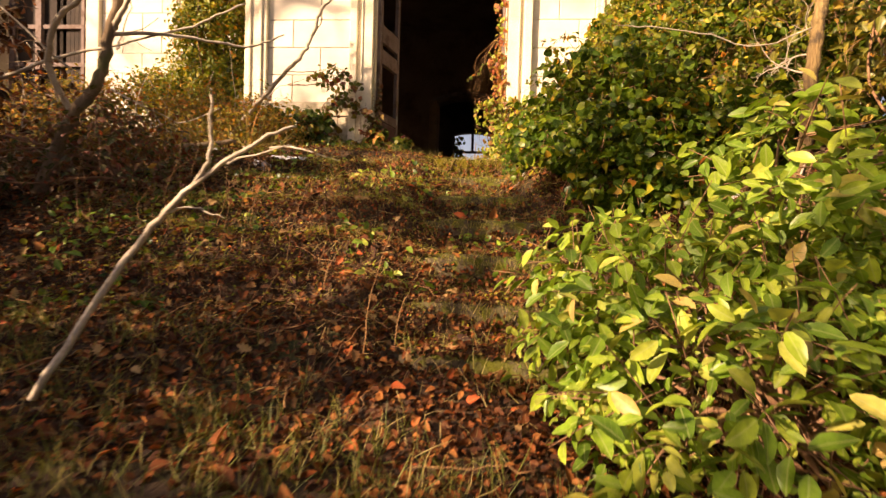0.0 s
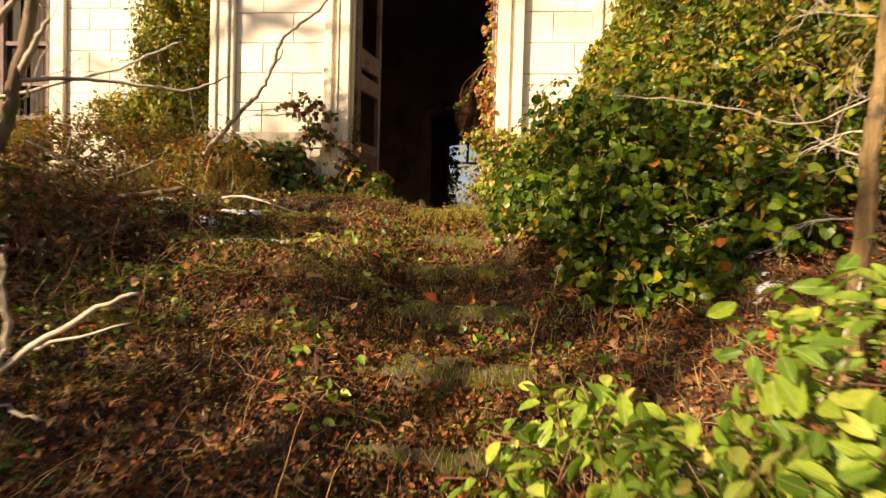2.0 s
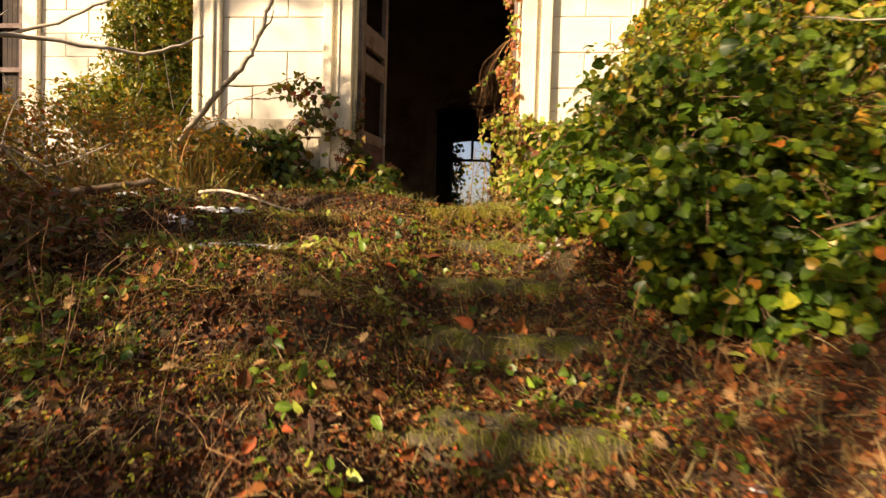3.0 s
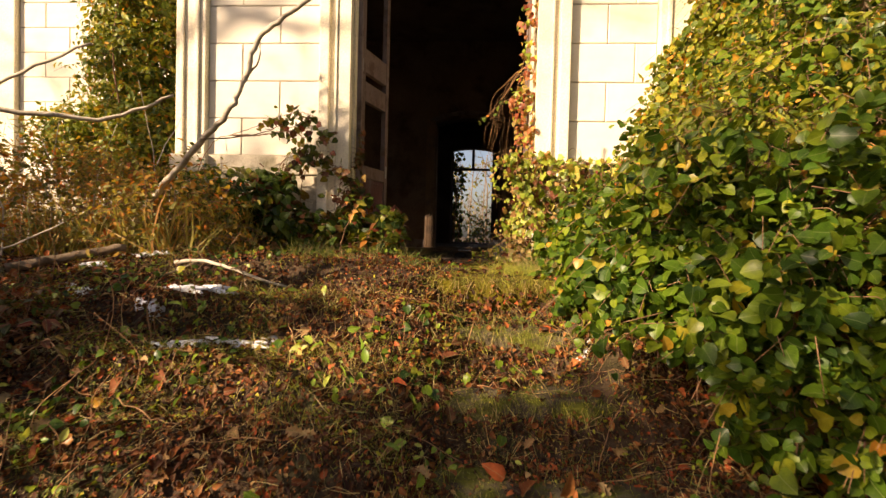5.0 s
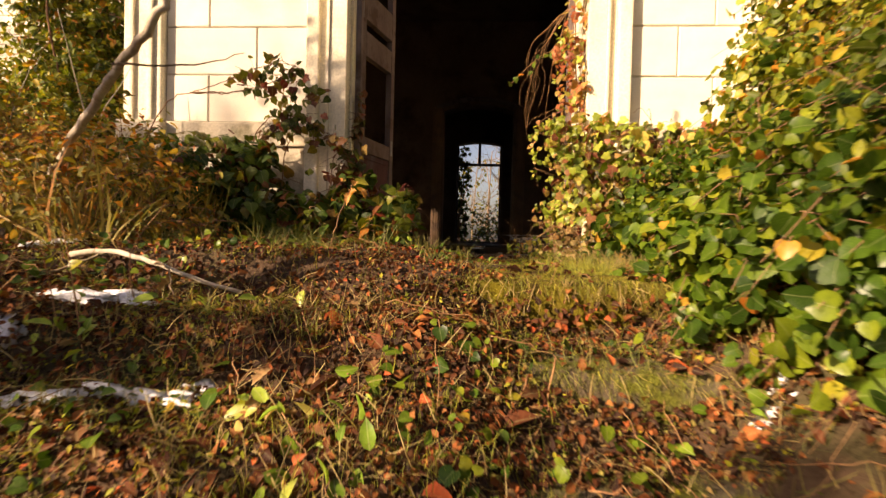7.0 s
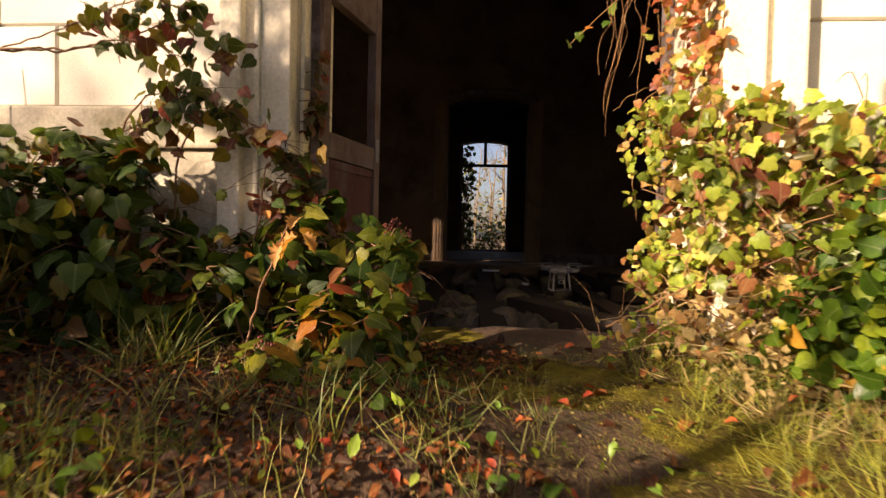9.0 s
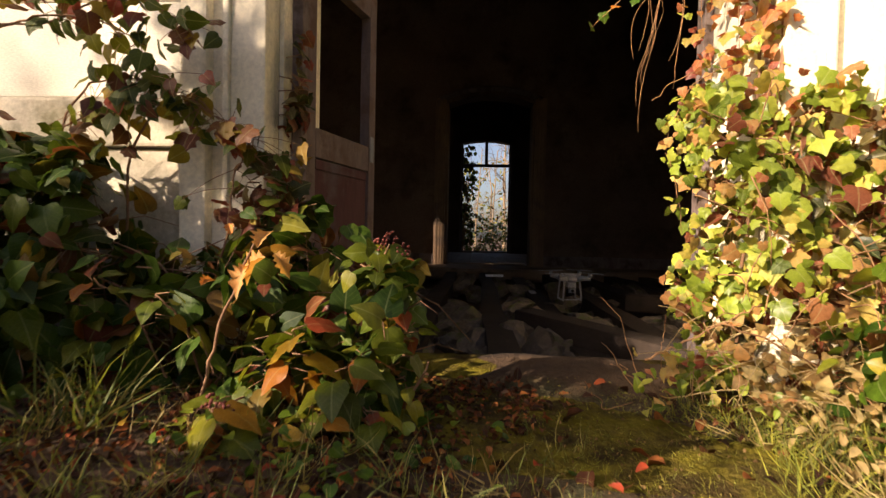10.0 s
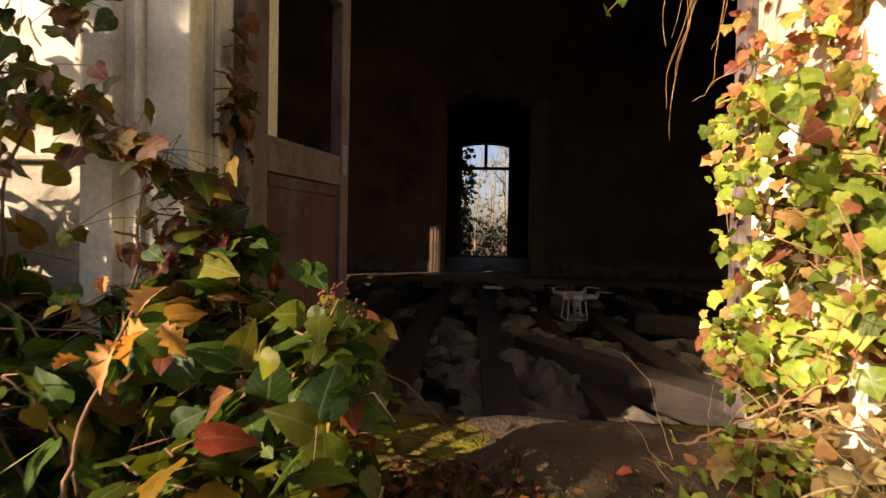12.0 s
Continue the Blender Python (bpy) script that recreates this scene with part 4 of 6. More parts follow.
# the great ivy mass beside the steps
bush("ivy_bush", "large mound of glossy green ivy beside the steps", "ivy",
                [(1.80, -1.90, 0.12, 0.88, 0.80, 0.74), (1.50, -2.45, -0.05, 0.50, 0.34, 0.32), (2.55, -1.45, 0.75, 0.95, 0.95, 0.95), (1.45, -0.55, 0.18, 0.55, 0.36, 0.46), (1.05, -1.75, -0.05, 0.28, 0.4, 0.34)],
                5200, 8, IVY_HEART, 0.046, L_IVY, rng, L_IVY1, (0.75, -2.1, 0.1), 0.24, 0.6, 0.4, 0.5, jitter=0.85, ragged=0.26, thick=0.007,
                keep=lambda p: (p[:, 2] > -0.28 + 0.10 * np.sin(p[:, 0] * 8) + 0.22 * np.clip((p[:, 0] - 1.25) * 2.5, 0, 1)) & (p[:, 1] > -3.0) & ((p[:, 0] > 0.74 + 0.05 * np.sin(p[:, 2] * 23)) | (p[:, 1] > -1.75)) & ((p[:, 2] < 0.48 + 0.16 * np.sin(p[:, 0] * 5 + 1)) | (rng.random(len(p)) < 0.55)))
bush("low_ivy", "low fresh green ivy spilling from the mound onto the bank", "ivy",
     [(1.68, -2.80, -0.34, 0.26, 0.15, 0.16), (2.12, -2.70, 0.04, 0.25, 0.15, 0.13), (1.95, -2.62, -0.14, 0.34, 0.14, 0.18), (1.34, -2.74, -0.28, 0.18, 0.12, 0.15)],
     430, 8, IVY_HEART, 0.048, L_IVY, rng, L_IVY1, (1.7, -2.9, -0.3), 0.12, 0.5, 0.4, 0.4, jitter=0.8, ragged=0.3, base=(1.8, -2.5), singles=120, thick=0.004, limbs=2)
bush("golden_climber", "yellowing small-leaved climber sprawling over the ivy mound", "climber",
               [(1.85, -1.92, 0.2, 0.92, 0.84, 0.74), (2.55, -1.5, 0.82, 0.98, 0.95, 0.95)],
               1900, 8, ELLIPTIC, 0.041, L_GOLD, rng, length=0.30, droop=0.7, up=0.4, deep=0.3, base=(2.2, -1.2), stem_material=VINE, stem=0.002, jitter=0.8, thick=0.005,
               keep=lambda p: p[:, 2] > 0.42 + 0.18 * np.sin(p[:, 0] * 5 + 1) + 0.1 * np.sin(p[:, 1] * 9))
bush("wall_climber", "bushy yellow-green climber crowding the corner of the entrance wall", "climber",
                    [(1.92, -0.52, 0.8, 0.46, 0.30, 0.6), (2.0, -0.50, 1.35, 0.36, 0.28, 0.5), (2.3, -0.55, 2.0, 0.42, 0.32, 0.7)],
                    1500, 8, IVY_HEART, 0.040, L_GOLD, rng, length=0.2, droop=0.6, up=0.3, deep=0.4, base=(2.0, -0.5), stem_material=VINE, stem=0.002, jitter=0.8, thick=0.006,
                    keep=lambda p: p[:, 0] > 1.48 + 0.5 * (p[:, 2] - 1.2) + 0.06 * np.sin(p[:, 2] * 11))
ivy_tree = bush("ivy_clad_trunk", "tall tree trunk wrapped in green ivy", "tree", [(3.0, -0.6, 1.9, 0.75, 0.75, 1.5), (3.7, -1.7, 1.2, 0.8, 0.9, 1.3), (2.75, 0.7, 2.2, 0.55, 0.7, 1.6)], 1500, 7, IVY_HEART, 0.085, L_IVY, rng, length=0.3, droop=0.4)
t = Tubes()
t.add(bent([(3.0, -0.6, -0.4), (3.05, -0.55, 1.5), (2.95, -0.5, 5.0)], 8), 0.14, 0.09, 10)
world_part(t.make("trunk", BARK, ivy_tree))

# autumn ivy hanging round the right-hand side of the doorway
jamb = tagged(empty("jamb_ivy", (0.9, -0.2, 0.0)), "autumn ivy in red, yellow and green hanging over the door jamb", "ivy")


def curtain(n, x0, x1, z0, z1, y0, depth, s0, s1, ragged=0.05):
    """Leaves hung in loose layers in front of a wall: places, normals, tips and sizes."""
    x, z = rng.uniform(x0, x1, n), rng.uniform(z0, z1, n)
    x = x + ragged * np.sin(z * 11 + 3 * x)
    y = y0 - depth * (rng.random(n) ** 0.8) * (0.6 + 0.4 * np.sin(x * 13 + z * 9))
    N = unit(np.array((-0.36, -0.75, 0.36)) + rng.normal(0, 0.5, (n, 3)))
    T = unit(np.array((-0.1, -0.15, -0.8)) + rng.normal(0, 0.45, (n, 3)))
    return np.column_stack((x, y, z)), N, T, 0.8 * (s0 + (s1 - s0) * rng.random(n) ** 2.0)


CUR = [curtain(115, 0.52, 0.66, 0.24, 0.95, 0.02, 0.12, 0.026, 0.055), curtain(390, 0.60, 0.92, 0.26, 0.95, -0.03, 0.22, 0.035, 0.085),
       curtain(640, 0.88, 1.95, 0.22, 0.90, -0.05, 0.26, 0.045, 0.10), curtain(150, 0.60, 0.80, 0.9, 1.5, 0.02, 0.10, 0.03, 0.075, 0.03), curtain(190, 0.64, 0.80, 1.4, 3.0, 0.02, 0.08, 0.04, 0.08, 0.03),
       curtain(60, 0.40, 0.70, 0.04, 0.16, -0.05, 0.16, 0.025, 0.05), curtain(190, 0.64, 0.745, 0.12, 1.7, 0.36, 0.36, 0.03, 0.07, 0.02), curtain(110, 0.60, 0.77, 0.02, 0.40, 0.12, 0.24, 0.03, 0.06, 0.02)]
P, N, T, S = (np.concatenate(a) for a in zip(*CUR))
one = np.zeros(len(P), dtype=bool)
one[np.argsort(P[:, 1] + 0.25 * np.abs(P[:, 2] - 0.6) + 0.2 * np.abs(P[:, 0] - 0.8))[:290]] = True
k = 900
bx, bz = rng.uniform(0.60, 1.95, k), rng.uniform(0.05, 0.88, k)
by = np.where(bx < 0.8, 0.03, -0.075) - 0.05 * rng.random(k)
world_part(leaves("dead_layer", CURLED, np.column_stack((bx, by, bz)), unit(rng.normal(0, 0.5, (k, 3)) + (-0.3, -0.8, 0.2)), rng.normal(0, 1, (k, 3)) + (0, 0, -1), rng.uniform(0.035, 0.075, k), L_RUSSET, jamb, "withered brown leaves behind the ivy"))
rusty = ~one & (rng.random(len(P)) < np.clip((P[:, 2] - 0.85) * 2.5, 0, 0.75))
rest = ~one & ~rusty
world_part(leaves("foliage", IVY_LOBED_F, P[rest], N[rest], T[rest], S[rest], L_AUT, jamb))
world_part(leaves("upper_foliage", IVY_LOBED_F, P[rusty], N[rusty], T[rusty], S[rusty], L_RUST, jamb, "rust red upper ivy leaves"))
single_leaves("leaf", IVY_LOBED_F, P[one], N[one], T[one], S[one], L_AUT1, jamb)
t = Tubes()
for k in range(3):
    x, y = rng.uniform(0.56, 0.72), rng.uniform(0.0, 0.25)
    z0 = rng.uniform(1.2, 1.9)
    t.add(bent([(0.76, 0.05, z0 + 0.3), (x + 0.06, y, z0), (x + 0.01, y, z0 - 0.3), (x - 0.02 + 0.04 * rng.random(), y, z0 - rng.uniform(0.5, 0.8))], 6, 0.0012, rng), 0.0017, 0.0008, 5)
for k in range(8):
    s_ = np.linspace(0, 1, 26)
    x0_, y0_, ph, z1_ = rng.uniform(0.40, 0.56), rng.uniform(0.02, 0.2), rng.uniform(0, 6), rng.uniform(0.84, 1.2)
    vx = 0.74 + (x0_ - 0.74) * np.minimum(1, s_ * 1.6) ** 0.7 + 0.035 * np.sin(s_ * rng.uniform(6, 14) + ph) * s_
    t.add(np.column_stack((vx, 0.05 + (y0_ - 0.05) * s_ + 0.03 * np.cos(s_ * 9 + ph), 1.72 + (z1_ - 1.72) * s_ ** 1.2 + 0.03 * np.sin(s_ * 17 + ph) * s_)), 0.0016, 0.0006, 5)
for k in range(120):
    a = np.array((rng.uniform(0.56, 1.5), rng.uniform(-0.24, -0.06), rng.uniform(0.1, 0.9)))
    w = rng.normal(0, 0.06, 3)
    e = a + w * 1.6 + np.array((0, 0, -0.05))
    e[0] = max(e[0], 0.54)
    t.add(bent([a, a + w + (0, -0.015, 0.01), e], 5, 0.001, rng), 0.0022, 0.001, 4)
t.add(bent([(0.52, -0.30, 0.25), (0.65, -0.30, 0.20), (0.84, -0.30, 0.094), (1.0, -0.31, -0.03)], 6, 0.003, rng), 0.003, 0.0018, 6)
t.add(bent([(0.40, -0.1, 0.10), (0.50, -0.12, 0.16), (0.62, -0.15, 0.24), (0.72, -0.12, 0.28)], 6, 0.003, rng), 0.0035, 0.002, 6)
for a, b in (((0.40, -0.06, 0.02), (0.27, -0.1, 0.15)), ((0.42, 0.0, 0.0), (0.30, 0.05, 0.27)), ((0.45, -0.1, 0.03), (0.455, -0.1, 0.24)), ((0.36, -0.15, 0.02), (0.27, -0.2, 0.11)), ((0.5, -0.2, 0.01), (0.62, -0.16, 0.22)), ((0.33, -0.22, 0.01), (0.2, -0.28, 0.045))):
    a, b = np.array(a), np.array(b)
    t.add(bent([a, a + (b - a) * 0.4 + rng.normal(0, 0.025, 3), a + (b - a) * 0.75 + rng.normal(0, 0.02, 3), b], 5, 0.001, rng), 0.0015, 0.0006, 5)
DANGLE = np.array(bent([(0.66, -0.04, 1.0), (0.53, -0.07, 0.93), (0.455, -0.09, 0.80), (0.45, -0.10, 0.70), (0.475, -0.10, 0.62), (0.49, -0.10, 0.48)], 5, 0.003, rng))
t.add(DANGLE, 0.0016, 0.0009, 5)
t.add(bent([(0.64, -0.04, 1.04), (0.55, -0.07, 0.97), (0.46, -0.08, 0.93), (0.41, -0.06, 0.88)], 5, 0.003, rng), 0.0014, 0.0008, 5)
tip = np.array((0.336, 0.425, 1.324))
t.add(bent([tip + (-0.01, 0, -0.02), tip + (0.2, -0.15, 0.14), tip + (0.42, -0.34, 0.16)], 6, 0.001, rng), 0.001, 0.003, 5)
world_part(tagged(t.make("bare_vine", RUNNER, jamb), kind="stuff"))
t = Tubes()
t.add(bent([(0.83, -0.03, 0.0), (0.79, -0.03, 0.8), (0.82, -0.025, 1.6), (0.79, -0.03, 3.2)], 8, 0.005, rng), 0.009, 0.006, 6)
t.add(bent([(0.72, 0.02, 0.1), (0.75, 0.0, 0.9), (0.72, 0.02, 1.7), (0.74, 0.0, 3.0)], 8, 0.005, rng), 0.006, 0.004, 6)
world_part(t.make("stem", VINE, jamb))
pp = np.array([tip + (0.04 * i, -0.03 * i, 0.035 * i - 0.002 * i * i) + rng.normal(0, 0.012, 3) for i in range(12)])
single_leaves("leaf", IVY_LOBED_F, pp, unit(rng.normal(0, 0.5, (12, 3)) + (0, -0.7, 0.5)), unit(rng.normal(0, 0.5, (12, 3)) + (-0.3, 0, -0.8)), rng.uniform(0.03, 0.055, 12), L_IVY1, jamb)
pp = DANGLE[rng.integers(6, len(DANGLE) - 3, 26)] + rng.normal(0, 0.018, (26, 3))
single_leaves("leaf", IVY_LOBED_F, pp, unit(rng.normal(0, 0.5, (26, 3)) + (-0.3, -0.7, 0.4)), unit(rng.normal(0, 0.5, (26, 3)) + (-0.1, 0, -0.8)), rng.uniform(0.016, 0.036, 26), L_AUT1, jamb)
k = 70
pp = np.column_stack((rng.uniform(0.30, 0.75, k), rng.uniform(-0.42, -0.1, k), rng.uniform(0.02, 0.13, k)))
world_part(leaves("low_foliage", IVY_NARROW_F, pp, unit(rng.normal(0, 0.5, (k, 3)) + (-0.2, -0.4, 0.8)), unit(rng.normal(0, 0.7, (k, 3)) + (-0.2, -0.3, 0.3)), rng.uniform(0.02, 0.045, k), L_AUT, jamb, "small yellow-green leaves at its foot"))
# the drift of pale dead leaves caught under it
drift = tagged(empty("dead_leaf_drift", (0.95, -0.25, 0.0)), "drift of pale tan dead leaves and straw under the ivy", "dead leaves", kind="stuff")
k = 480
x = rng.uniform(0.60, 1.7, k)
y = -0.08 - 0.30 * rng.random(k)
z = 0.02 + (0.24 - 0.55 * np.abs(y + 0.08)) * rng.random(k)
world_part(leaves("pale_leaves", IVY_OVATE_F, np.column_stack((x, y, np.maximum(z, 0.02))), unit(rng.normal(0, 0.65, (k, 3)) + (-0.35, -0.75, 0.5)), rng.normal(0, 1, (k, 3)), rng.uniform(0.024, 0.052, k), L_PALE, drift))
t = Tubes()
for k in range(130):
    a = np.array((rng.uniform(0.45, 1.5), rng.uniform(-0.42, -0.12), rng.uniform(0.02, 0.24)))
    w = np.array((rng.normal(0, 0.07), rng.normal(0, 0.03), rng.normal(0, 0.04)))
    t.add(bent([a - w, a + (0, 0, 0.02), a + w], 4), 0.0011, 0.0008, 4)
world_part(t.make("straw", STRAW_STEM, drift))

# dark ivy shrub on the other side of the doorway, with berries and caught oak leaves
left_ivy = bush("ivy_shrub", "dark ivy shrub with reddish leaves and berries by the doorway", "ivy",
                [(-1.28, -0.30, 0.26, 0.48, 0.14, 0.34), (-0.92, -0.20, 0.18, 0.24, 0.08, 0.24), (-0.36, -0.36, 0.16, 0.10, 0.10, 0.20), (-1.75, -0.40, 0.3, 0.45, 0.24, 0.4), (-0.70, -0.06, 0.34, 0.10, 0.06, 0.22), (-1.45, -0.22, 0.52, 0.32, 0.09, 0.17), (-1.02, -0.18, 0.34, 0.16, 0.07, 0.14)],
                430, 6, IVY_OVATE_F, 0.070, L_DARK, rng, L_DARK1, (-0.9, -0.75, 0.4), 0.2, 0.4, 0.3, 0.5, base=(-0.9, -0.3), singles=420, thick=0.004, limbs=2, keep=lambda p: (p[:, 0] < -0.26) & ((p[:, 0] < -1.14) | (p[:, 0] > -0.82) | (p[:, 2] < 0.40)))
# glossy rosettes at the ends of its front shoots: heads of large drooping leaves round a bud, with smaller ones between
t = Tubes()
RP, RN, RT, RS = [], [], [], []
HEADS = ((-0.59, -0.73, 0.13, 0.105), (-0.66, -0.62, 0.10, 0.09), (-0.50, -0.58, 0.25, 0.10), (-0.40, -0.60, 0.17, 0.095), (-0.43, -0.66, 0.08, 0.09), (-0.35, -0.54, 0.20, 0.08), (-0.33, -0.60, 0.09, 0.075), (-0.53, -0.70, 0.04, 0.09), (-0.58, -0.54, 0.20, 0.08),
         (-0.36, -0.37, 0.38, 0.062), (-0.31, -0.38, 0.32, 0.066), (-0.38, -0.42, 0.28, 0.07), (-0.29, -0.43, 0.22, 0.065), (-0.27, -0.47, 0.13, 0.06), (-0.70, -0.70, 0.05, 0.085), (-1.05, -0.46, 0.34, 0.07), (-1.12, -0.42, 0.22, 0.07), (-0.90, -0.44, 0.30, 0.07))
for cx, cy, cz, size in HEADS:
    c = np.array((cx, cy, cz))
    t.add(bent([(cx * 0.6 - 0.26, -0.36, 0.0), ((cx + cx * 0.6 - 0.26) / 2, (cy - 0.36) / 2, cz * 0.7), c], 5, 0.002, rng), 0.004, 0.002, 5)
    m_ = int(rng.integers(8, 12))
    for i in range(m_):
        a = 2.4 * i + rng.normal(0, 0.25)
        e = 0.35 - 0.085 * i + rng.normal(0, 0.12)
        way = np.array((math.cos(a), math.sin(a), e))
        stalk = rng.uniform(0.015, 0.05)
        foot = c + way * stalk - (0, 0, 0.010 * i)
        if foot[0] > -0.24 or foot[2] < 0.02:
            continue
        t.add(bent([c - (0, 0, 0.010 * i), foot], 3), 0.0016, 0.0011, 4)
        RP.append(foot), RT.append(way + (0, 0, -0.35))
        RN.append(np.array((-way[0] * e, -way[1] * e, 1.0)) + way * (0.45, 0.45, 0) + (-0.1, -0.2, 0) + rng.normal(0, 0.22, 3)), RS.append(size * rng.uniform(0.6, 1.0))
single_leaves("leaf", IVY_OVATE_F, np.array(RP), unit(np.array(RN)), unit(np.array(RT)), np.array(RS), L_BUD1, left_ivy)
world_part(tagged(t.make("leafy_shoot", VINE, left_ivy), kind="stuff"))
k = 150
d = unit(rng.normal(0, 1, (k, 3)) * (1, 1, 0.8))
d[:, 2] = np.abs(d[:, 2]) - 0.25
pp = np.array((-0.50, -0.46, 0.04)) + d * (0.26, 0.17, 0.22) * rng.uniform(0.7, 1.0, (k, 1))
ok = (pp[:, 2] > 0.015) & (pp[:, 0] < -0.26) & (pp[:, 1] < -0.22)
single_leaves("leaf", IVY_OVATE_F, pp[ok], unit(d[ok] * 0.5 + (-0.15, -0.3, 0.7) + rng.normal(0, 0.38, (ok.sum(), 3))), unit(d[ok] * (1.0, 1.0, 0.3) + (0, -0.1, -0.15) + rng.normal(0, 0.6, (ok.sum(), 3))), rng.uniform(0.038, 0.068, ok.sum()), L_DARK1, left_ivy)
t = Tubes()
for a, b, c in (((-0.55, -0.35, 0.1), (-0.42, -0.34, 0.28), (-0.335, -0.324, 0.44)), ((-0.75, -0.5, 0.05), (-0.7, -0.5, 0.25), (-0.63, -0.474, 0.44)), ((-0.35, -0.5, 0.0), (-0.25, -0.5, 0.1), (-0.21, -0.51, 0.18))):
    t.add(bent([a, b, c], 6, 0.003, rng), 0.005, 0.0025, 5)
world_part(tagged(t.make("shoot", VINE, left_ivy), kind="stuff"))
for c in ((-0.335, -0.324, 0.45), (-0.30, -0.34, 0.42), (-0.37, -0.30, 0.43), (-0.59, -0.735, 0.14), (-0.57, -0.73, 0.125)):
    bm = bmesh.new()
    for k in range(16):
        d = unit(rng.normal(0, 1, 3)) * 0.017
        bmesh.ops.create_icosphere(bm, subdivisions=1, radius=0.0042, matrix=Matrix.Translation((c[0] + d[0], c[1] + d[1], c[2] + d[2])))
    world_part(part("berry_head", bm, BERRY, left_ivy, "dark red ivy berry head", True))
cl = np.array((-0.335, -0.324, 0.40))
k = 30
pp = cl + np.column_stack((rng.normal(0, 0.085, k), rng.normal(0, 0.07, k), -np.abs(rng.normal(0, 0.13, k)) + 0.03))
pp[:, 0] = np.minimum(pp[:, 0], -0.27)
single_leaves("leaf", IVY_OVATE_F, pp, unit(rng.normal(0, 0.35, (k, 3)) + (0, -0.75, 0.55)), unit(rng.normal(0, 0.45, (k, 3)) + (0, -0.2, -0.7)), rng.uniform(0.04, 0.066, k), L_BUD1, left_ivy)
oaks = tagged(empty("oak_leaves", (-0.63, -0.48, 0.40)), "dry orange oak leaves caught on an ivy twig", "leaves")
for at, n, tp, s in (((-0.62, -0.49, 0.42), (0.1, -0.9, 0.4), (0.1, 0, 0.9), 0.095), ((-0.60, -0.49, 0.40), (-0.2, -0.6, 0.7), (-0.95, -0.1, -0.3), 0.11), ((-0.58, -0.49, 0.41), (0.3, -0.8, 0.5), (0.6, 0, -0.7), 0.08), ((-0.64, -0.5, 0.38), (0, -0.5, 0.8), (-0.1, -0.2, -0.8), 0.09),
                     ((-0.75, -0.50, 0.33), (0.2, -0.7, 0.6), (0.3, 0, 0.7), 0.06), ((-0.70, -0.46, 0.45), (0.4, -0.9, 0.2), (-0.2, 0, 0.9), 0.05)):
    a = [np.array([q_]) for q_ in (at, n, tp)]
    single_leaves("leaf", OAK_CURLED, a[0], a[1], a[2], np.array([0.72 * s]), L_OAK, oaks)
bpy.context.view_layer.update()

bush("door_ivy", "ivy with brownish leaves climbing the door frame post", "ivy", [(-0.765, 0.06, 0.66, 0.012, 0.05, 0.42), (-0.78, -0.10, 0.45, 0.05, 0.03, 0.25)], 60, 4, IVY_LOBED_F, 0.055, L_RUSSET, rng, length=0.07, droop=0.3, base=(-0.8, -0.15), thick=0.0018)

# ivy trailing over the left-hand wall and door surround
def spray(thing, lines, n, size, material, spread):
    """Leafy shoots: thin stems along the lines, with single leaves hanging from short stalks along their outer part."""
    t = Tubes()
    for pts, leafy, bare in lines:
        way = np.array(bent(pts, 5, 0.004, rng))
        t.add(way, 0.0045, 0.0018, 5)
        for k in range(int(n * leafy)):
            q = way[int((len(way) - 1) * rng.uniform(bare, 1.0))]
            foot = q + rng.normal(0, 1, 3) * (spread, spread * 0.5, spread * 0.8) - (0, 0, 0.3 * spread)
            foot[1] = min(foot[1], -0.10)
            t.add(bent([q, (q + foot) / 2 + (0, 0, 0.01), foot], 4), 0.0012, 0.0008, 4)
            single_leaves("leaf", IVY_OVATE_F if rng.random() < 0.7 else IVY_LOBED_F, foot[None], unit(rng.normal(0, 0.5, (1, 3)) + (-0.25, -0.8, 0.35)), unit(rng.normal(0, 0.5, (1, 3)) + (0.15, -0.1, -0.8)), np.array([size * rng.uniform(0.6, 1.15)]), material, thing)
    world_part(tagged(t.make("shoot", VINE, thing), kind="stuff"))


trail = tagged(empty("trailing_ivy", (-1.3, -0.2, 0.0)), "ivy trails with dark red and green leaves on the cream wall", "ivy")
spray(trail, [([(-1.35, -0.15, 0.3), (-1.38, -0.18, 0.7), (-1.25, -0.22, 0.88), (-1.08, -0.22, 0.89), (-0.93, -0.2, 0.83)], 1.0, 0.45), ([(-1.2, -0.15, 0.35), (-1.15, -0.18, 0.7), (-1.02, -0.2, 0.84), (-0.86, -0.2, 0.78), (-0.74, -0.17, 0.66)], 0.75, 0.45),
              ([(-0.95, -0.15, 0.2), (-0.86, -0.16, 0.45), (-0.84, -0.17, 0.62), (-0.78, -0.16, 0.74)], 0.2, 0.4), ([(-1.5, -0.15, 0.3), (-1.45, -0.2, 0.6), (-1.3, -0.22, 0.78), (-1.15, -0.2, 0.80)], 0.5, 0.4)], 62, 0.062, L_MIXED1, 0.06)
sapling = tagged(empty("sapling", (-2.0, -0.42, 0.0)), "leafy wild sapling with brown, red and green leaves against the wall", "sapling")
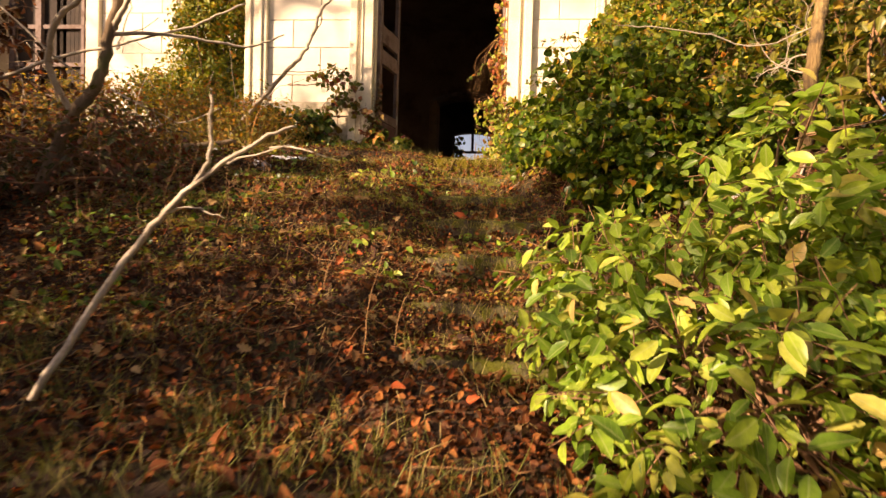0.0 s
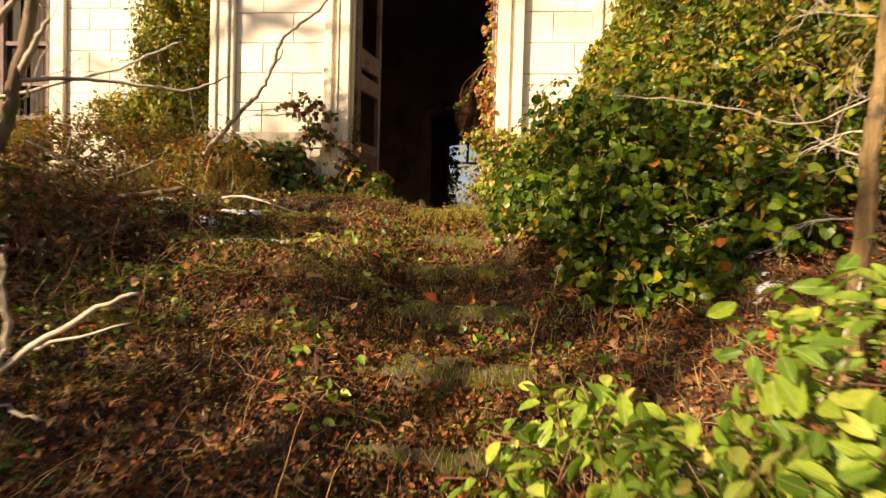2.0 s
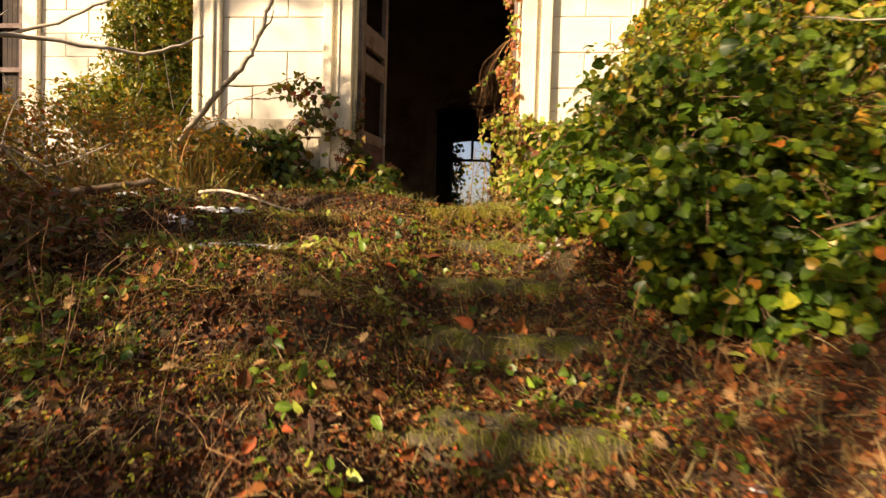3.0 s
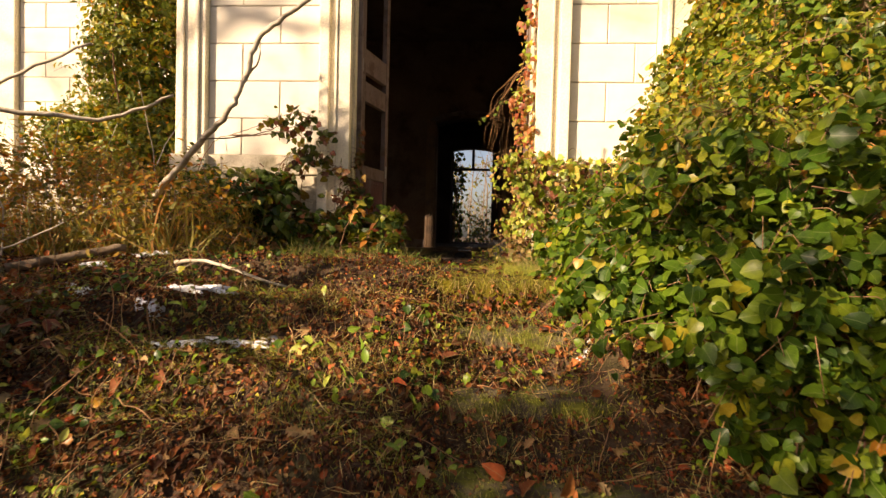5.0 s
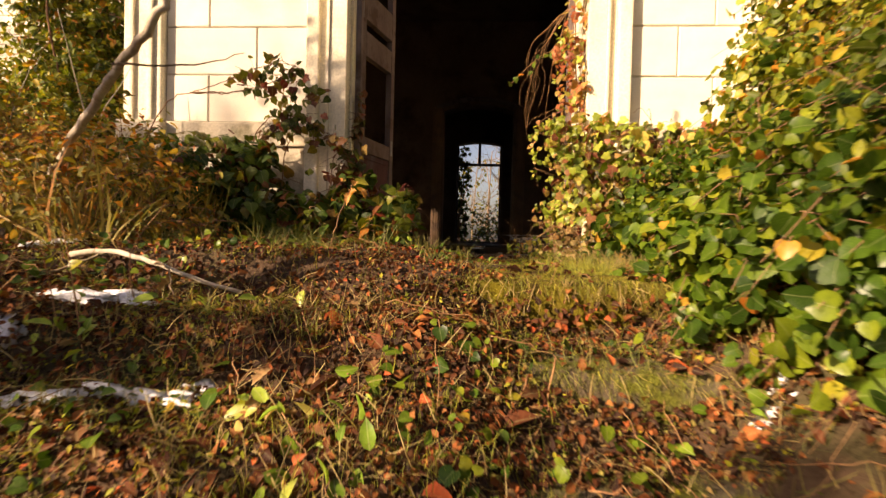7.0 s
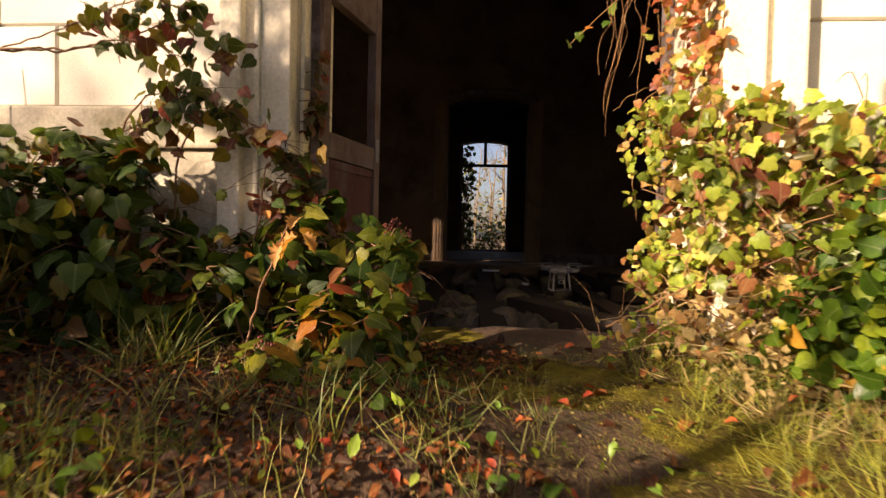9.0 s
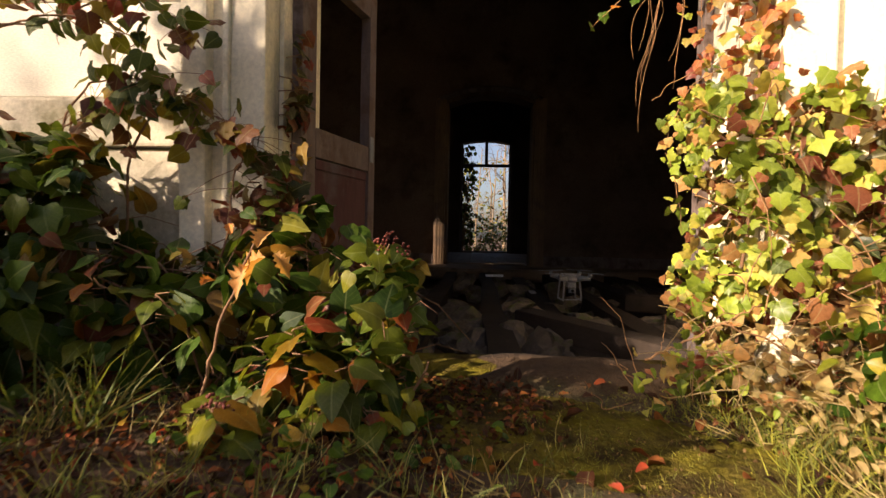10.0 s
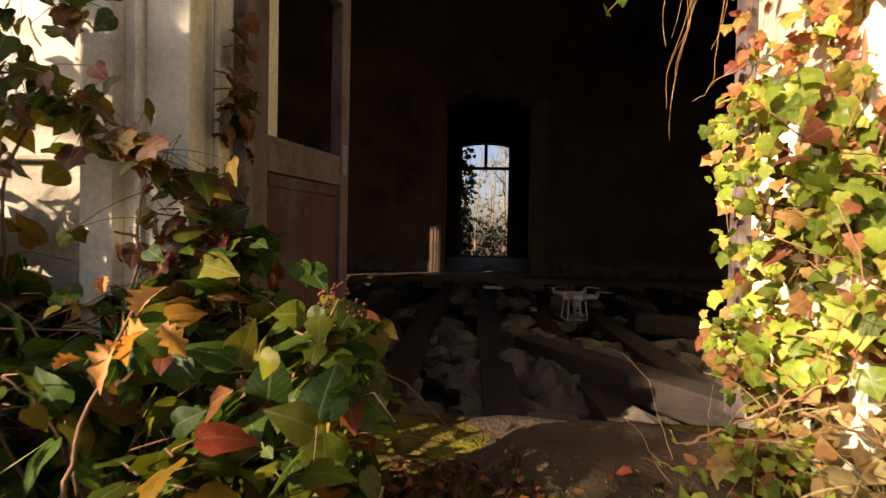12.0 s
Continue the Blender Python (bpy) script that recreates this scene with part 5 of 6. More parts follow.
spray(sapling, [([(-2.0, -0.42, -0.02), (-1.98, -0.40, 0.6), (-1.86, -0.34, 0.95), (-1.74, -0.30, 1.02), (-1.60, -0.28, 1.07), (-1.42, -0.26, 1.15), (-1.22, -0.25, 1.22), (-1.05, -0.25, 1.2)], 1.0, 0.70), ([(-1.74, -0.30, 1.02), (-1.5, -0.27, 1.03), (-1.32, -0.25, 1.06), (-1.15, -0.25, 1.13), (-0.98, -0.24, 1.06), (-0.90, -0.22, 0.97)], 0.9, 0.40),
                ([(-1.74, -0.30, 1.02), (-1.5, -0.29, 1.02), (-1.36, -0.28, 1.05), (-1.2, -0.26, 1.05), (-1.06, -0.24, 0.98)], 0.3, 0.5)], 54, 0.057, L_MIXED1, 0.05)

# autumn weeds and seedlings along the foot of the house
weeds = bush("autumn_weeds", "tangle of rust and olive autumn weeds at the foot of the wall", "weeds",
             [(-2.2, -0.8, 0.25, 0.7, 0.5, 0.45), (-3.1, -0.9, 0.3, 0.8, 0.6, 0.5), (-1.75, -1.05, 0.12, 0.42, 0.35, 0.36), (-4.2, -0.7, 0.3, 0.9, 0.7, 0.5), (-2.9, 0.5, 0.5, 0.7, 0.5, 0.6), (-1.66, -1.32, 0.12, 0.3, 0.22, 0.30)],
             2700, 7, ELLIPTIC, 0.040, L_WEED, rng, length=0.3, droop=0.3, up=0.5, stem_material=VINE)
tagged(weeds, kind="stuff")
bush("corner_ivy", "bushy small-leaved evergreen climbing the corner of the entrance", "climber", [(-3.05, 0.5, 1.9, 0.46, 0.4, 1.1), (-2.75, 0.35, 0.9, 0.4, 0.35, 0.6), (-3.65, 0.6, 1.15, 0.5, 0.35, 0.28), (-3.0, 0.5, 3.2, 0.38, 0.35, 0.9)],
              3600, 8, ELLIPTIC, 0.056, L_GOLD, rng, length=0.2, droop=0.4, deep=0.6, ragged=0.3)

# laurel seedlings that the path passes over
laurel = bush("laurel_shrub", "young light green laurel shrub in full sun", "shrub", [(1.45, -4.35, -0.98, 0.55, 0.36, 0.40), (1.15, -4.42, -1.0, 0.34, 0.3, 0.36), (2.0, -4.2, -0.85, 0.45, 0.4, 0.5), (1.2, -4.72, -1.1, 0.36, 0.3, 0.26), (0.95, -4.12, -0.9, 0.2, 0.2, 0.24), (1.42, -4.4, -0.5, 0.16, 0.2, 0.22), (1.75, -4.75, -1.05, 0.5, 0.3, 0.34)],
              1250, 7, LAUREL_LEAF, 0.057, L_LAUREL, rng, L_LAUREL1, (1.1, -4.6, -0.6), 0.17, 0.1, 0.55, 0.5, singles=280, hang=0.25, jitter=0.65)
for k in range(16):
    c = np.array((rng.uniform(0.85, 1.6), rng.uniform(-4.6, -4.05), 0.0))
    c[2] = -0.62 - 0.25 * rng.random()
    bm = bmesh.new()
    for i in range(12):
        d = unit(rng.normal(0, 1, 3)) * 0.014
        bmesh.ops.create_icosphere(bm, subdivisions=1, radius=0.0036, matrix=Matrix.Translation((c + d).tolist()))
    world_part(part("bud_cluster", bm, STRAW_STEM, laurel, "pale bud cluster", True))
bush("laurel_spray", "laurel spray with large pale leaves", "shrub", [(2.25, -4.35, -0.05, 0.28, 0.3, 0.35), (2.35, -4.0, 0.4, 0.3, 0.3, 0.3), (1.95, -4.45, -0.4, 0.2, 0.2, 0.18), (1.86, -4.0, -0.45, 0.25, 0.2, 0.2)], 80, 6, LAUREL_LEAF, 0.075, L_LAUREL, rng, length=0.2, droop=0.2, up=0.5, base=(2.3, -4.1), hang=0.4)

# thin tree beside the steps, and the thicket behind it
tree_r = tagged(empty("thin_tree", (1.98, -3.54, float(height(1.98, -3.54)))), "thin bare tree with reddish peeling bark", "tree")
t, tw = Tubes(), []
t.add(bent([(1.96, -3.54, -1.1), (1.985, -3.54, -0.3), (2.01, -3.54, 0.2), (2.03, -3.55, 0.5), (2.06, -3.54, 1.4), (2.14, -3.5, 4.0)], 14, 0.003, rng), 0.031, 0.022, 16)
base_v = np.concatenate(t.v)
t.v = [base_v + 0.0018 * np.column_stack((np.sin(base_v[:, 2] * 31 + base_v[:, 0] * 160), np.cos(base_v[:, 2] * 23 + base_v[:, 1] * 140), 0 * base_v[:, 2]))]
world_part(t.make("trunk", BARK_OCHRE, tree_r))
for z, a, L in ((0.05, -0.3, 0.22), (0.12, 2.8, 0.18), (0.35, 0.5, 0.25), (0.6, 3.4, 0.16), (-0.1, 3.6, 0.16), (1.0, 1.2, 0.3), (1.3, 4.2, 0.25), (0.2, 4.6, 0.15), (0.8, 5.6, 0.25), (1.8, 2.0, 0.6), (2.4, 0.4, 0.6)):
    t = Tubes()
    grow(t, rng, (2.0 + 0.03 * z, -3.52, z), (math.cos(a), 0.7 + 0.5 * math.sin(a), 0.1), L, 0.005, 2, None, 0.6, -0.1)
    world_part(tagged(t.make("branch", DEADWOOD, tree_r), kind="stuff"))
for pts, r in (([(2.01, -3.53, 0.32), (1.74, -3.6, 0.21), (1.42, -3.62, 0.27), (1.12, -3.6, 0.30)], 0.004), ([(1.98, -3.56, -0.3), (1.72, -3.8, -0.62), (1.55, -3.85, -0.78), (1.35, -3.7, -0.86)], 0.005)):
    t = Tubes()
    t.add(bent(pts, 6, 0.004, rng), r, r * 0.45, 6)
    world_part(t.make("branch", DEADWOOD, tree_r))
thicket = bush("privet_thicket", "olive and yellow evergreen thicket behind the thin tree", "thicket",
               [(3.2, -3.4, 0.4, 0.8, 0.8, 1.3), (2.9, -2.7, 1.4, 0.7, 0.7, 0.9), (3.9, -2.9, 1.5, 0.9, 0.9, 1.5), (2.75, -3.6, -0.3, 0.4, 0.45, 0.5), (4.6, -0.8, 1.8, 1.1, 1.2, 1.9), (3.0, -3.2, 2.6, 0.9, 0.9, 0.9)],
               1500, 8, ELLIPTIC, 0.06, L_OLIVE, rng, length=0.32, droop=0.3, up=0.4, deep=0.5)
tagged(thicket, kind="stuff")

# leaning tree and bare branches on the other side
lean = tagged(empty("leaning_tree", (-2.35, -2.77, float(height(-2.35, -2.77)))), "leaning bare grey tree with forked limbs", "tree")
t = Tubes()
t.add(bent([(-2.45, -2.78, -0.5), (-2.213, -2.77, 0.03), (-2.031, -2.77, 0.27), (-1.925, -2.77, 0.65), (-1.84, -2.77, 1.16), (-1.75, -2.8, 2.6)], 7, 0.006, rng), 0.042, 0.026, 10)
world_part(t.make("trunk", BARK, lean))
for pts, r in (([(-1.93, -2.77, 0.62), (-1.80, -2.80, 0.78), (-1.70, -2.82, 0.92)], 0.022), ([(-1.92, -2.77, 0.60), (-1.6, -2.6, 0.66), (-1.2, -2.4, 0.66), (-0.95, -2.3, 0.78)], 0.014),
               ([(-2.2, -2.77, 0.06), (-2.24, -2.9, 0.34), (-2.1, -3.02, 0.56), (-1.9, -3.05, 0.70), (-1.7, -3.05, 0.86), (-1.58, -3.05, 1.1), (-1.54, -3.05, 1.6)], 0.022), ([(-2.9, -2.6, 0.35), (-2.4, -2.6, 0.52), (-1.95, -2.65, 0.58), (-1.5, -2.55, 0.75), (-1.15, -2.5, 0.92)], 0.013)):
    t = Tubes()
    t.add(bent(pts, 7, 0.004, rng), r, r * 0.4, 7)
    world_part(t.make("limb", DEADWOOD, lean))
t = Tubes()
for k in range(9):
    grow(t, rng, (-2.0 + rng.uniform(-0.5, 0.2), -2.8 + rng.uniform(-0.1, 0.3), rng.uniform(0.3, 2.2)), (rng.uniform(-1, 0.5), rng.uniform(-0.3, 0.8), rng.uniform(-0.1, 0.8)), 0.5, 0.008, 1, None, 0.7)
world_part(tagged(t.make("twig_spray", DEADWOOD, lean), kind="stuff"))

bramble = bush("bramble", "dark low brambles with russet leaves among the dead leaves", "bramble",
               [(-1.95, -2.5, -0.25, 0.36, 0.30, 0.36), (-2.5, -2.3, -0.1, 0.4, 0.35, 0.42), (-2.9, -3.1, -0.3, 0.5, 0.4, 0.5), (-1.62, -2.38, -0.32, 0.3, 0.24, 0.2), (-1.98, -2.8, -0.3, 0.2, 0.2, 0.5)],
               640, 7, ELLIPTIC, 0.045, L_RUSSET, rng, length=0.3, droop=0.6, up=0.5, deep=0.6, stem_material=VINE, stem=0.003)
tagged(bramble, kind="stuff")

whip = tagged(empty("curved_sapling", (-2.2, -1.0, float(height(-2.2, -1.0)))), "long curved bare sapling stem leaning past the wall", "sapling")
t = Tubes()
t.add(bent([(-2.2, -1.0, -0.02), (-1.98, -1.16, 0.2), (-1.72, -1.32, 0.40), (-1.455, -1.48, 0.57), (-1.24, -1.60, 0.715), (-1.05, -1.67, 0.86), (-0.95, -1.67, 1.05), (-0.89, -1.67, 1.25), (-0.74, -1.67, 1.384), (-0.55, -1.6, 1.6), (-0.4, -1.5, 2.1)], 6, 0.004, rng), 0.021, 0.010, 8)
world_part(t.make("stem", DEADWOOD, whip))
t = Tubes()
t.add(bent([(-0.96, -1.67, 1.06), (-0.90, -1.62, 1.16), (-0.90, -1.6, 1.30)], 5, 0.003, rng), 0.007, 0.003, 5)
t.add(bent([(-1.2, -1.67, 0.72), (-1.0, -1.5, 0.78), (-0.85, -1.4, 0.86)], 5, 0.003, rng), 0.005, 0.002, 5)
world_part(tagged(t.make("twig", BARK, whip), kind="stuff"))

fork = tagged(empty("fallen_branch", (-0.62, -4.42, float(height(-0.62, -4.42)))), "bleached dead forked branch propped on the ground", "branch")
t = Tubes()
t.add(bent([(-0.80, -4.5, -1.2), (-0.583, -4.4, -0.779), (-0.427, -4.4, -0.592), (-0.327, -4.4, -0.506), (-0.138, -4.4, -0.382), (-0.042, -4.38, -0.338)], 6, 0.003, rng), 0.013, 0.004, 7)
world_part(t.make("limb", DEADWOOD, fork))
t = Tubes()
t.add(bent([(-0.36, -4.4, -0.53), (-0.297, -4.42, -0.439), (-0.285, -4.44, -0.34), (-0.277, -4.45, -0.249)], 5, 0.002, rng), 0.007, 0.004, 6)
t.add(bent([(-0.26, -4.4, -0.46), (-0.221, -4.4, -0.451), (-0.048, -4.4, -0.40)], 5, 0.003, rng), 0.006, 0.002, 5)
t.add(bent([(-0.45, -4.4, -0.62), (-0.38, -4.36, -0.60), (-0.28, -4.36, -0.63)], 5, 0.003, rng), 0.004, 0.002, 5)
world_part(tagged(t.make("side_branch", DEADWOOD, fork), kind="stuff"))

log = tagged(empty("log", (-0.9, -1.85, 0)), "pale peeled branch lying on the leaves", "branch")
t = Tubes()
t.add(bent([(-1.30, -1.72, 0.045), (-1.12, -1.73, 0.06), (-0.9, -1.78, 0.01), (-0.66, -1.77, -0.06)], 6, 0.004, rng), 0.011, 0.006, 8)
world_part(t.make("stem", DEADWOOD, log))
t = Tubes()
t.add(bent([(-1.16, -1.73, 0.05), (-1.3, -1.82, -0.01), (-1.46, -1.88, -0.07)], 6, 0.003, rng), 0.006, 0.003, 6)
t.add(bent([(-0.98, -1.75, 0.03), (-0.86, -1.86, 0.02), (-0.8, -1.92, -0.06)], 6, 0.003, rng), 0.004, 0.002, 6)
world_part(tagged(t.make("side_twig", BARK, log), kind="stuff"))
log2 = tagged(empty("log", (-1.9, -1.6, 0)), "grey broken branch lying in the weeds", "branch")
t = Tubes()
t.add(bent([(-2.1, -1.9, 0.0), (-1.9, -1.75, 0.06), (-1.66, -1.62, 0.12)], 6, 0.004, rng), 0.026, 0.02, 8)
world_part(t.make("stem", BARK, log2))

# melting snow
for i, (x, y, z, a, b) in enumerate([(-1.05, -1.93, -0.13, 0.22, 0.08), (-0.72, -2.2, -0.33, 0.22, 0.07), (-1.62, -1.45, 0.10, 0.2, 0.12), (-1.75, -1.75, 0.03, 0.12, 0.05), (0.80, -2.13, -0.14, 0.06, 0.022), (0.55, -1.92, -0.2, 0.05, 0.03), (2.05, -2.70, -0.24, 0.07, 0.05), (1.98, -3.0, -0.42, 0.1, 0.04),
                                  (1.455, -3.55, -0.80, 0.10, 0.05), (1.30, -3.3, -0.75, 0.05, 0.03), (0.9, -3.15, -0.76, 0.03, 0.02), (-1.6, -2.0, -0.1, 0.1, 0.04)]):
    snow = tagged(empty("snow_patch", (x, y, float(height(x, y)))), "small patch of melting snow on the leaves", "snow", "snow patches")
    for k in range(7):
        dx, dy, f0 = (0, 0, 0.5) if k == 0 else (rng.normal(0, a * 0.6), rng.normal(0, b * 0.7), rng.uniform(0.2, 0.5))
        bm = bmesh.new()
        bmesh.ops.create_icosphere(bm, subdivisions=3, radius=1.0)
        for v in bm.verts:
            f = f0 * (0.8 + 0.8 * noise.noise(v.co * 1.4 + Vector((i * 5.0, k * 3.0, 0))) + 0.5 * noise.noise(v.co * 3.5 + Vector((0, i * 3.0, k))) + 0.2 * noise.noise(v.co * 9))
            px, py = x + dx + v.co.x * a * f, y + dy + v.co.y * b * f
            on = -1.0 < px < 1.0 and -1.66 < py < 0
            v.co = Vector((px, py, max(float(height(px, py)), 0.0 if on else -9) + min(0.020, 0.2 * b) + v.co.z * min(0.036, 0.45 * b) * f0 + 0.010 * noise.noise(Vector((px, py, k * 1.0)) * 25)))
        world_part(part("snow", bm, SNOW, snow, "", True))

# leaf litter, ground ivy, grass
rng = np.random.default_rng(77)


def over_ground(n, x0, x1, y0, y1, keep=None, lift=0.012):
    x, y = rng.uniform(x0, x1, n), rng.uniform(y0, y1, n)
    fade = min(0.7, 0.2 * (x1 - x0), 0.2 * (y1 - y0))
    k = np.minimum(np.minimum(x - x0, x1 - x), np.minimum(y - y0 + (fade if y1 > -0.5 else 0), y1 - y + (fade if y1 > -0.5 else 0))) > fade * rng.random(n)
    x, y = x[k], y[k]
    if keep is not None:
        k = keep(x, y)
        x, y = x[k], y[k]
    z = np.maximum(height(x, y), np.maximum(height(x, y + 0.035), height(x, y - 0.035)) - 0.012)
    on = (x > -1.2) & (x < 1.0)
    for s0, s1, zt in ((-1.66, 0.0, 0.0), (-2.06, -1.66, -0.205), (-2.44, -2.06, -0.385), (-2.82, -2.44, -0.565), (-3.22, -2.82, -0.775), (-3.58, -3.22, -0.98), (-3.98, -3.58, -1.14)):
        z = np.where(on & (y > s0) & (y <= s1), np.maximum(z, zt), z)
    return np.column_stack((x, y, z + lift * rng.random(len(x)))), ground_normal(x, y)


def patchy(x, y, f=1.7, ph=0.0):
    return 0.5 + 0.5 * np.sin(f * x + 2 * np.sin(f * 0.8 * y + ph)) * np.cos(f * 1.1 * y - ph + np.sin(f * x))


litter = tagged(empty("leaf_litter"), "deep brown and orange dead leaves over the ground and steps", "leaf litter", kind="stuff")


def scatter(name, n, area, shape, size, material, parent, keep=None, tilt=0.45, lift=0.02, up=0.0):
    p, g = over_ground(n, *area, keep, lift)
    k = len(p)
    nn = unit(g + rng.normal(0, tilt, (k, 3)) + (0, 0, up))
    near = np.where((p[:, 1] > -1.7) & (np.abs(p[:, 0]) < 1.6), 0.75, 1.0)
    return leaves(name, shape, p, nn, rng.normal(0, 1, (k, 3)), size * near * rng.uniform(0.5, 1.3, k), material, parent)


def bare_edge(x, y):
    """The swept front strip of each stone tread, with a ragged back."""
    back = 0.15 + 0.06 * np.sin(9 * x + 5 * y) + 0.04 * np.sin(23 * x)
    strips = [(y > e - 0.015) & (y < e + back) for e in (-1.66, -2.06, -2.44, -2.82, -3.22)]
    return np.any(strips, axis=0) & (x > 0.24 + 0.06 * np.sin(17 * y)) & (x < 0.86 + 0.05 * np.sin(13 * y))


off_edge = lambda x, y: ~bare_edge(x, y) | (rng.random(len(x)) < 0.07)
not_slab = lambda x, y: (~((y > -1.55) & (y < 0.2) & (x > -0.02 - 0.12 * np.sin(6 * y)) & (x < 0.75)) | (rng.random(len(x)) < 0.002)) & (~((y > -2.75) & (y < -1.55) & (np.abs(x - 0.58) < 0.36)) | (rng.random(len(x)) < 0.62))
outside = lambda x, y: ~((y > -0.06) & (np.abs(x) < 2.3)) & ~((y > 1.9) & (x > -10) & (x < 6.5))
both = lambda x, y: not_slab(x, y) & outside(x, y) & off_edge(x, y)
scatter("dead_leaves_near", 80000, (-3.0, 3.0, -4.8, 0.0), CURLED, 0.028, L_BROWN, litter, both, 0.55)
scatter("oak_leaves", 1500, (-2.4, 2.4, -4.6, -1.8), OAK, 0.055, L_OAKS, litter, both, 0.5, 0.03)
scatter("loose_straw", 6000, (-2.4, 2.6, -4.6, -1.8), BLADE, 0.10, L_STRAW, litter, both, 0.35, 0.03)
scatter("leaf_crumbs", 24000, (-2.4, 2.4, -4.4, -0.9), CURLED, 0.016, L_PALE2, litter, both, 0.7)
scatter("fine_litter", 46000, (-1.9, 1.9, -3.8, -1.5), CURLED, 0.015, L_BROWN, litter, both, 0.8, 0.02)
scatter("dry_stalks", 5000, (-1.9, 1.6, -3.6, -1.45), BLADE, 0.075, L_STRAW, litter, both, 0.6, 0.04)
scatter("dead_leaves_front", 28000, (-4.0, 4.0, -7.6, -3.7), CURLED, 0.040, L_BROWN, litter, outside, 0.5)
scatter("dead_leaves_far", 22000, (-10, 10, -15, 3), CURLED, 0.065, L_BROWN, litter, outside, 0.5)
ground_ivy = tagged(empty("ground_ivy"), "low green ivy and seedlings creeping through the dead leaves", "ground cover", kind="stuff")
scatter("ivy_leaves", 6400, (-2.4, 1.6, -3.9, -0.2), IVY_HEART, 0.033, L_IVY, ground_ivy, lambda x, y: both(x, y) & (patchy(x, y, 2.6, 1.0) > 0.55), 0.5, 0.05)
scatter("moss_leaflets", 16000, (-2.2, 1.4, -3.9, -1.5), ELLIPTIC, 0.017, L_MOSS, ground_ivy, lambda x, y: both(x, y) & (patchy(x, y, 3.3, 0.7) > 0.5), 0.7, 0.035)
scatter("seedling_leaves", 2600, (-2.6, 1.5, -3.9, -1.7), ELLIPTIC, 0.05, L_LAUREL, ground_ivy, lambda x, y: both(x, y) & (patchy(x, y, 3.7, 2.0) > 0.72), 0.6, 0.07)
grass = tagged(empty("grass"), "tufts of green and dry grass along the landing and lawn", "grass", kind="stuff")


def tufts(name, n, area, per, size, material, keep=None, rise=1.0):
    p, g = over_ground(n, *area, keep, 0.0)
    P = np.repeat(p, per, axis=0) + rng.normal(0, 0.022, (len(p) * per, 3)) * (1, 1, 0)
    way = unit(rng.normal(0, 0.55, P.shape) + (0, 0, rise))
    nn = unit(np.cross(way, rng.normal(0, 1, P.shape)))
    return leaves(name, BLADE, P, nn, way, size * rng.uniform(0.5, 1.4, len(P)), material, grass)


tufts("grass_lawn", 2600, (-3.5, 3.0, -6.6, -3.7), 10, 0.10, L_GRASS, lambda x, y: patchy(x, y, 1.9, 0.4) > 0.3)
tufts("grass_tufts", 34, (-1.6, -0.2, -1.6, -0.5), 18, 0.12, L_GRASS, lambda x, y: patchy(x, y, 4.5, 0.2) > 0.45)
tufts("grass_path", 18, (-0.2, 0.5, -1.6, -0.3), 14, 0.06, L_GRASS, lambda x, y: patchy(x, y, 6, 0.2) > 0.55)
tufts("slab_moss", 700, (0.0, 0.6, -1.6, -0.15), 7, 0.022, L_MOSS, lambda x, y: patchy(x, y, 5.0, 0.9) + 0.6 * x > 0.62, 0.6)
scatter("slab_crumbs", 2200, (-0.35, 0.65, -1.62, -0.05), CURLED, 0.011, L_PALE2, litter, None, 0.7, 0.008)
scatter("step_crumbs", 12000, (-0.1, 1.15, -4.0, -1.55), CURLED, 0.013, L_PALE2, litter, off_edge, 0.8, 0.012)
scatter("step_leaves", 2600, (-0.1, 1.15, -4.0, -1.6), CURLED, 0.026, L_BROWN, litter, off_edge, 0.6, 0.015)
tufts("step_lichen", 1500, (0.0, 1.1, -3.9, -1.6), 6, 0.013, L_MOSS, lambda x, y: patchy(x, y, 7.0, 0.4) > 0.42, 0.5)
scatter("snow_leaves", 160, (-1.9, -0.4, -2.5, -1.3), CURLED, 0.03, L_BROWN, litter, None, 0.6, 0.06)
tufts("step_moss", 420, (0.15, 1.0, -2.75, -1.58), 9, 0.020, L_MOSS, lambda x, y: np.abs(x - 0.6) < 0.36, 0.6)
tufts("edge_moss", 200, (0.1, 0.98, -1.74, -1.52), 9, 0.022, L_MOSS, None, 0.6)
tufts("bank_green", 900, (-1.7, 0.3, -3.4, -2.2), 9, 0.06, L_MOSS, lambda x, y: patchy(x, y, 3.6, 1.9) > 0.6, 0.8)
tufts("crest_tufts", 1500, (-1.9, 1.0, -2.7, -1.45), 10, 0.05, L_MOSS, lambda x, y: (patchy(x, y, 4.1, 0.6) > 0.5) & off_edge(x, y), 0.7)
tufts("crest_straw", 260, (-1.9, 1.0, -2.9, -1.45), 10, 0.09, L_STRAW, lambda x, y: (patchy(x, y, 3.4, 2.1) > 0.5) & off_edge(x, y), 0.5)
for y_ in (-2.08, -2.46, -2.84, -3.24):
    tufts("step_edge_moss", 90, (0.12, 1.0, y_ - 0.03, y_ + 0.05), 9, 0.024, L_MOSS, None, 0.5)


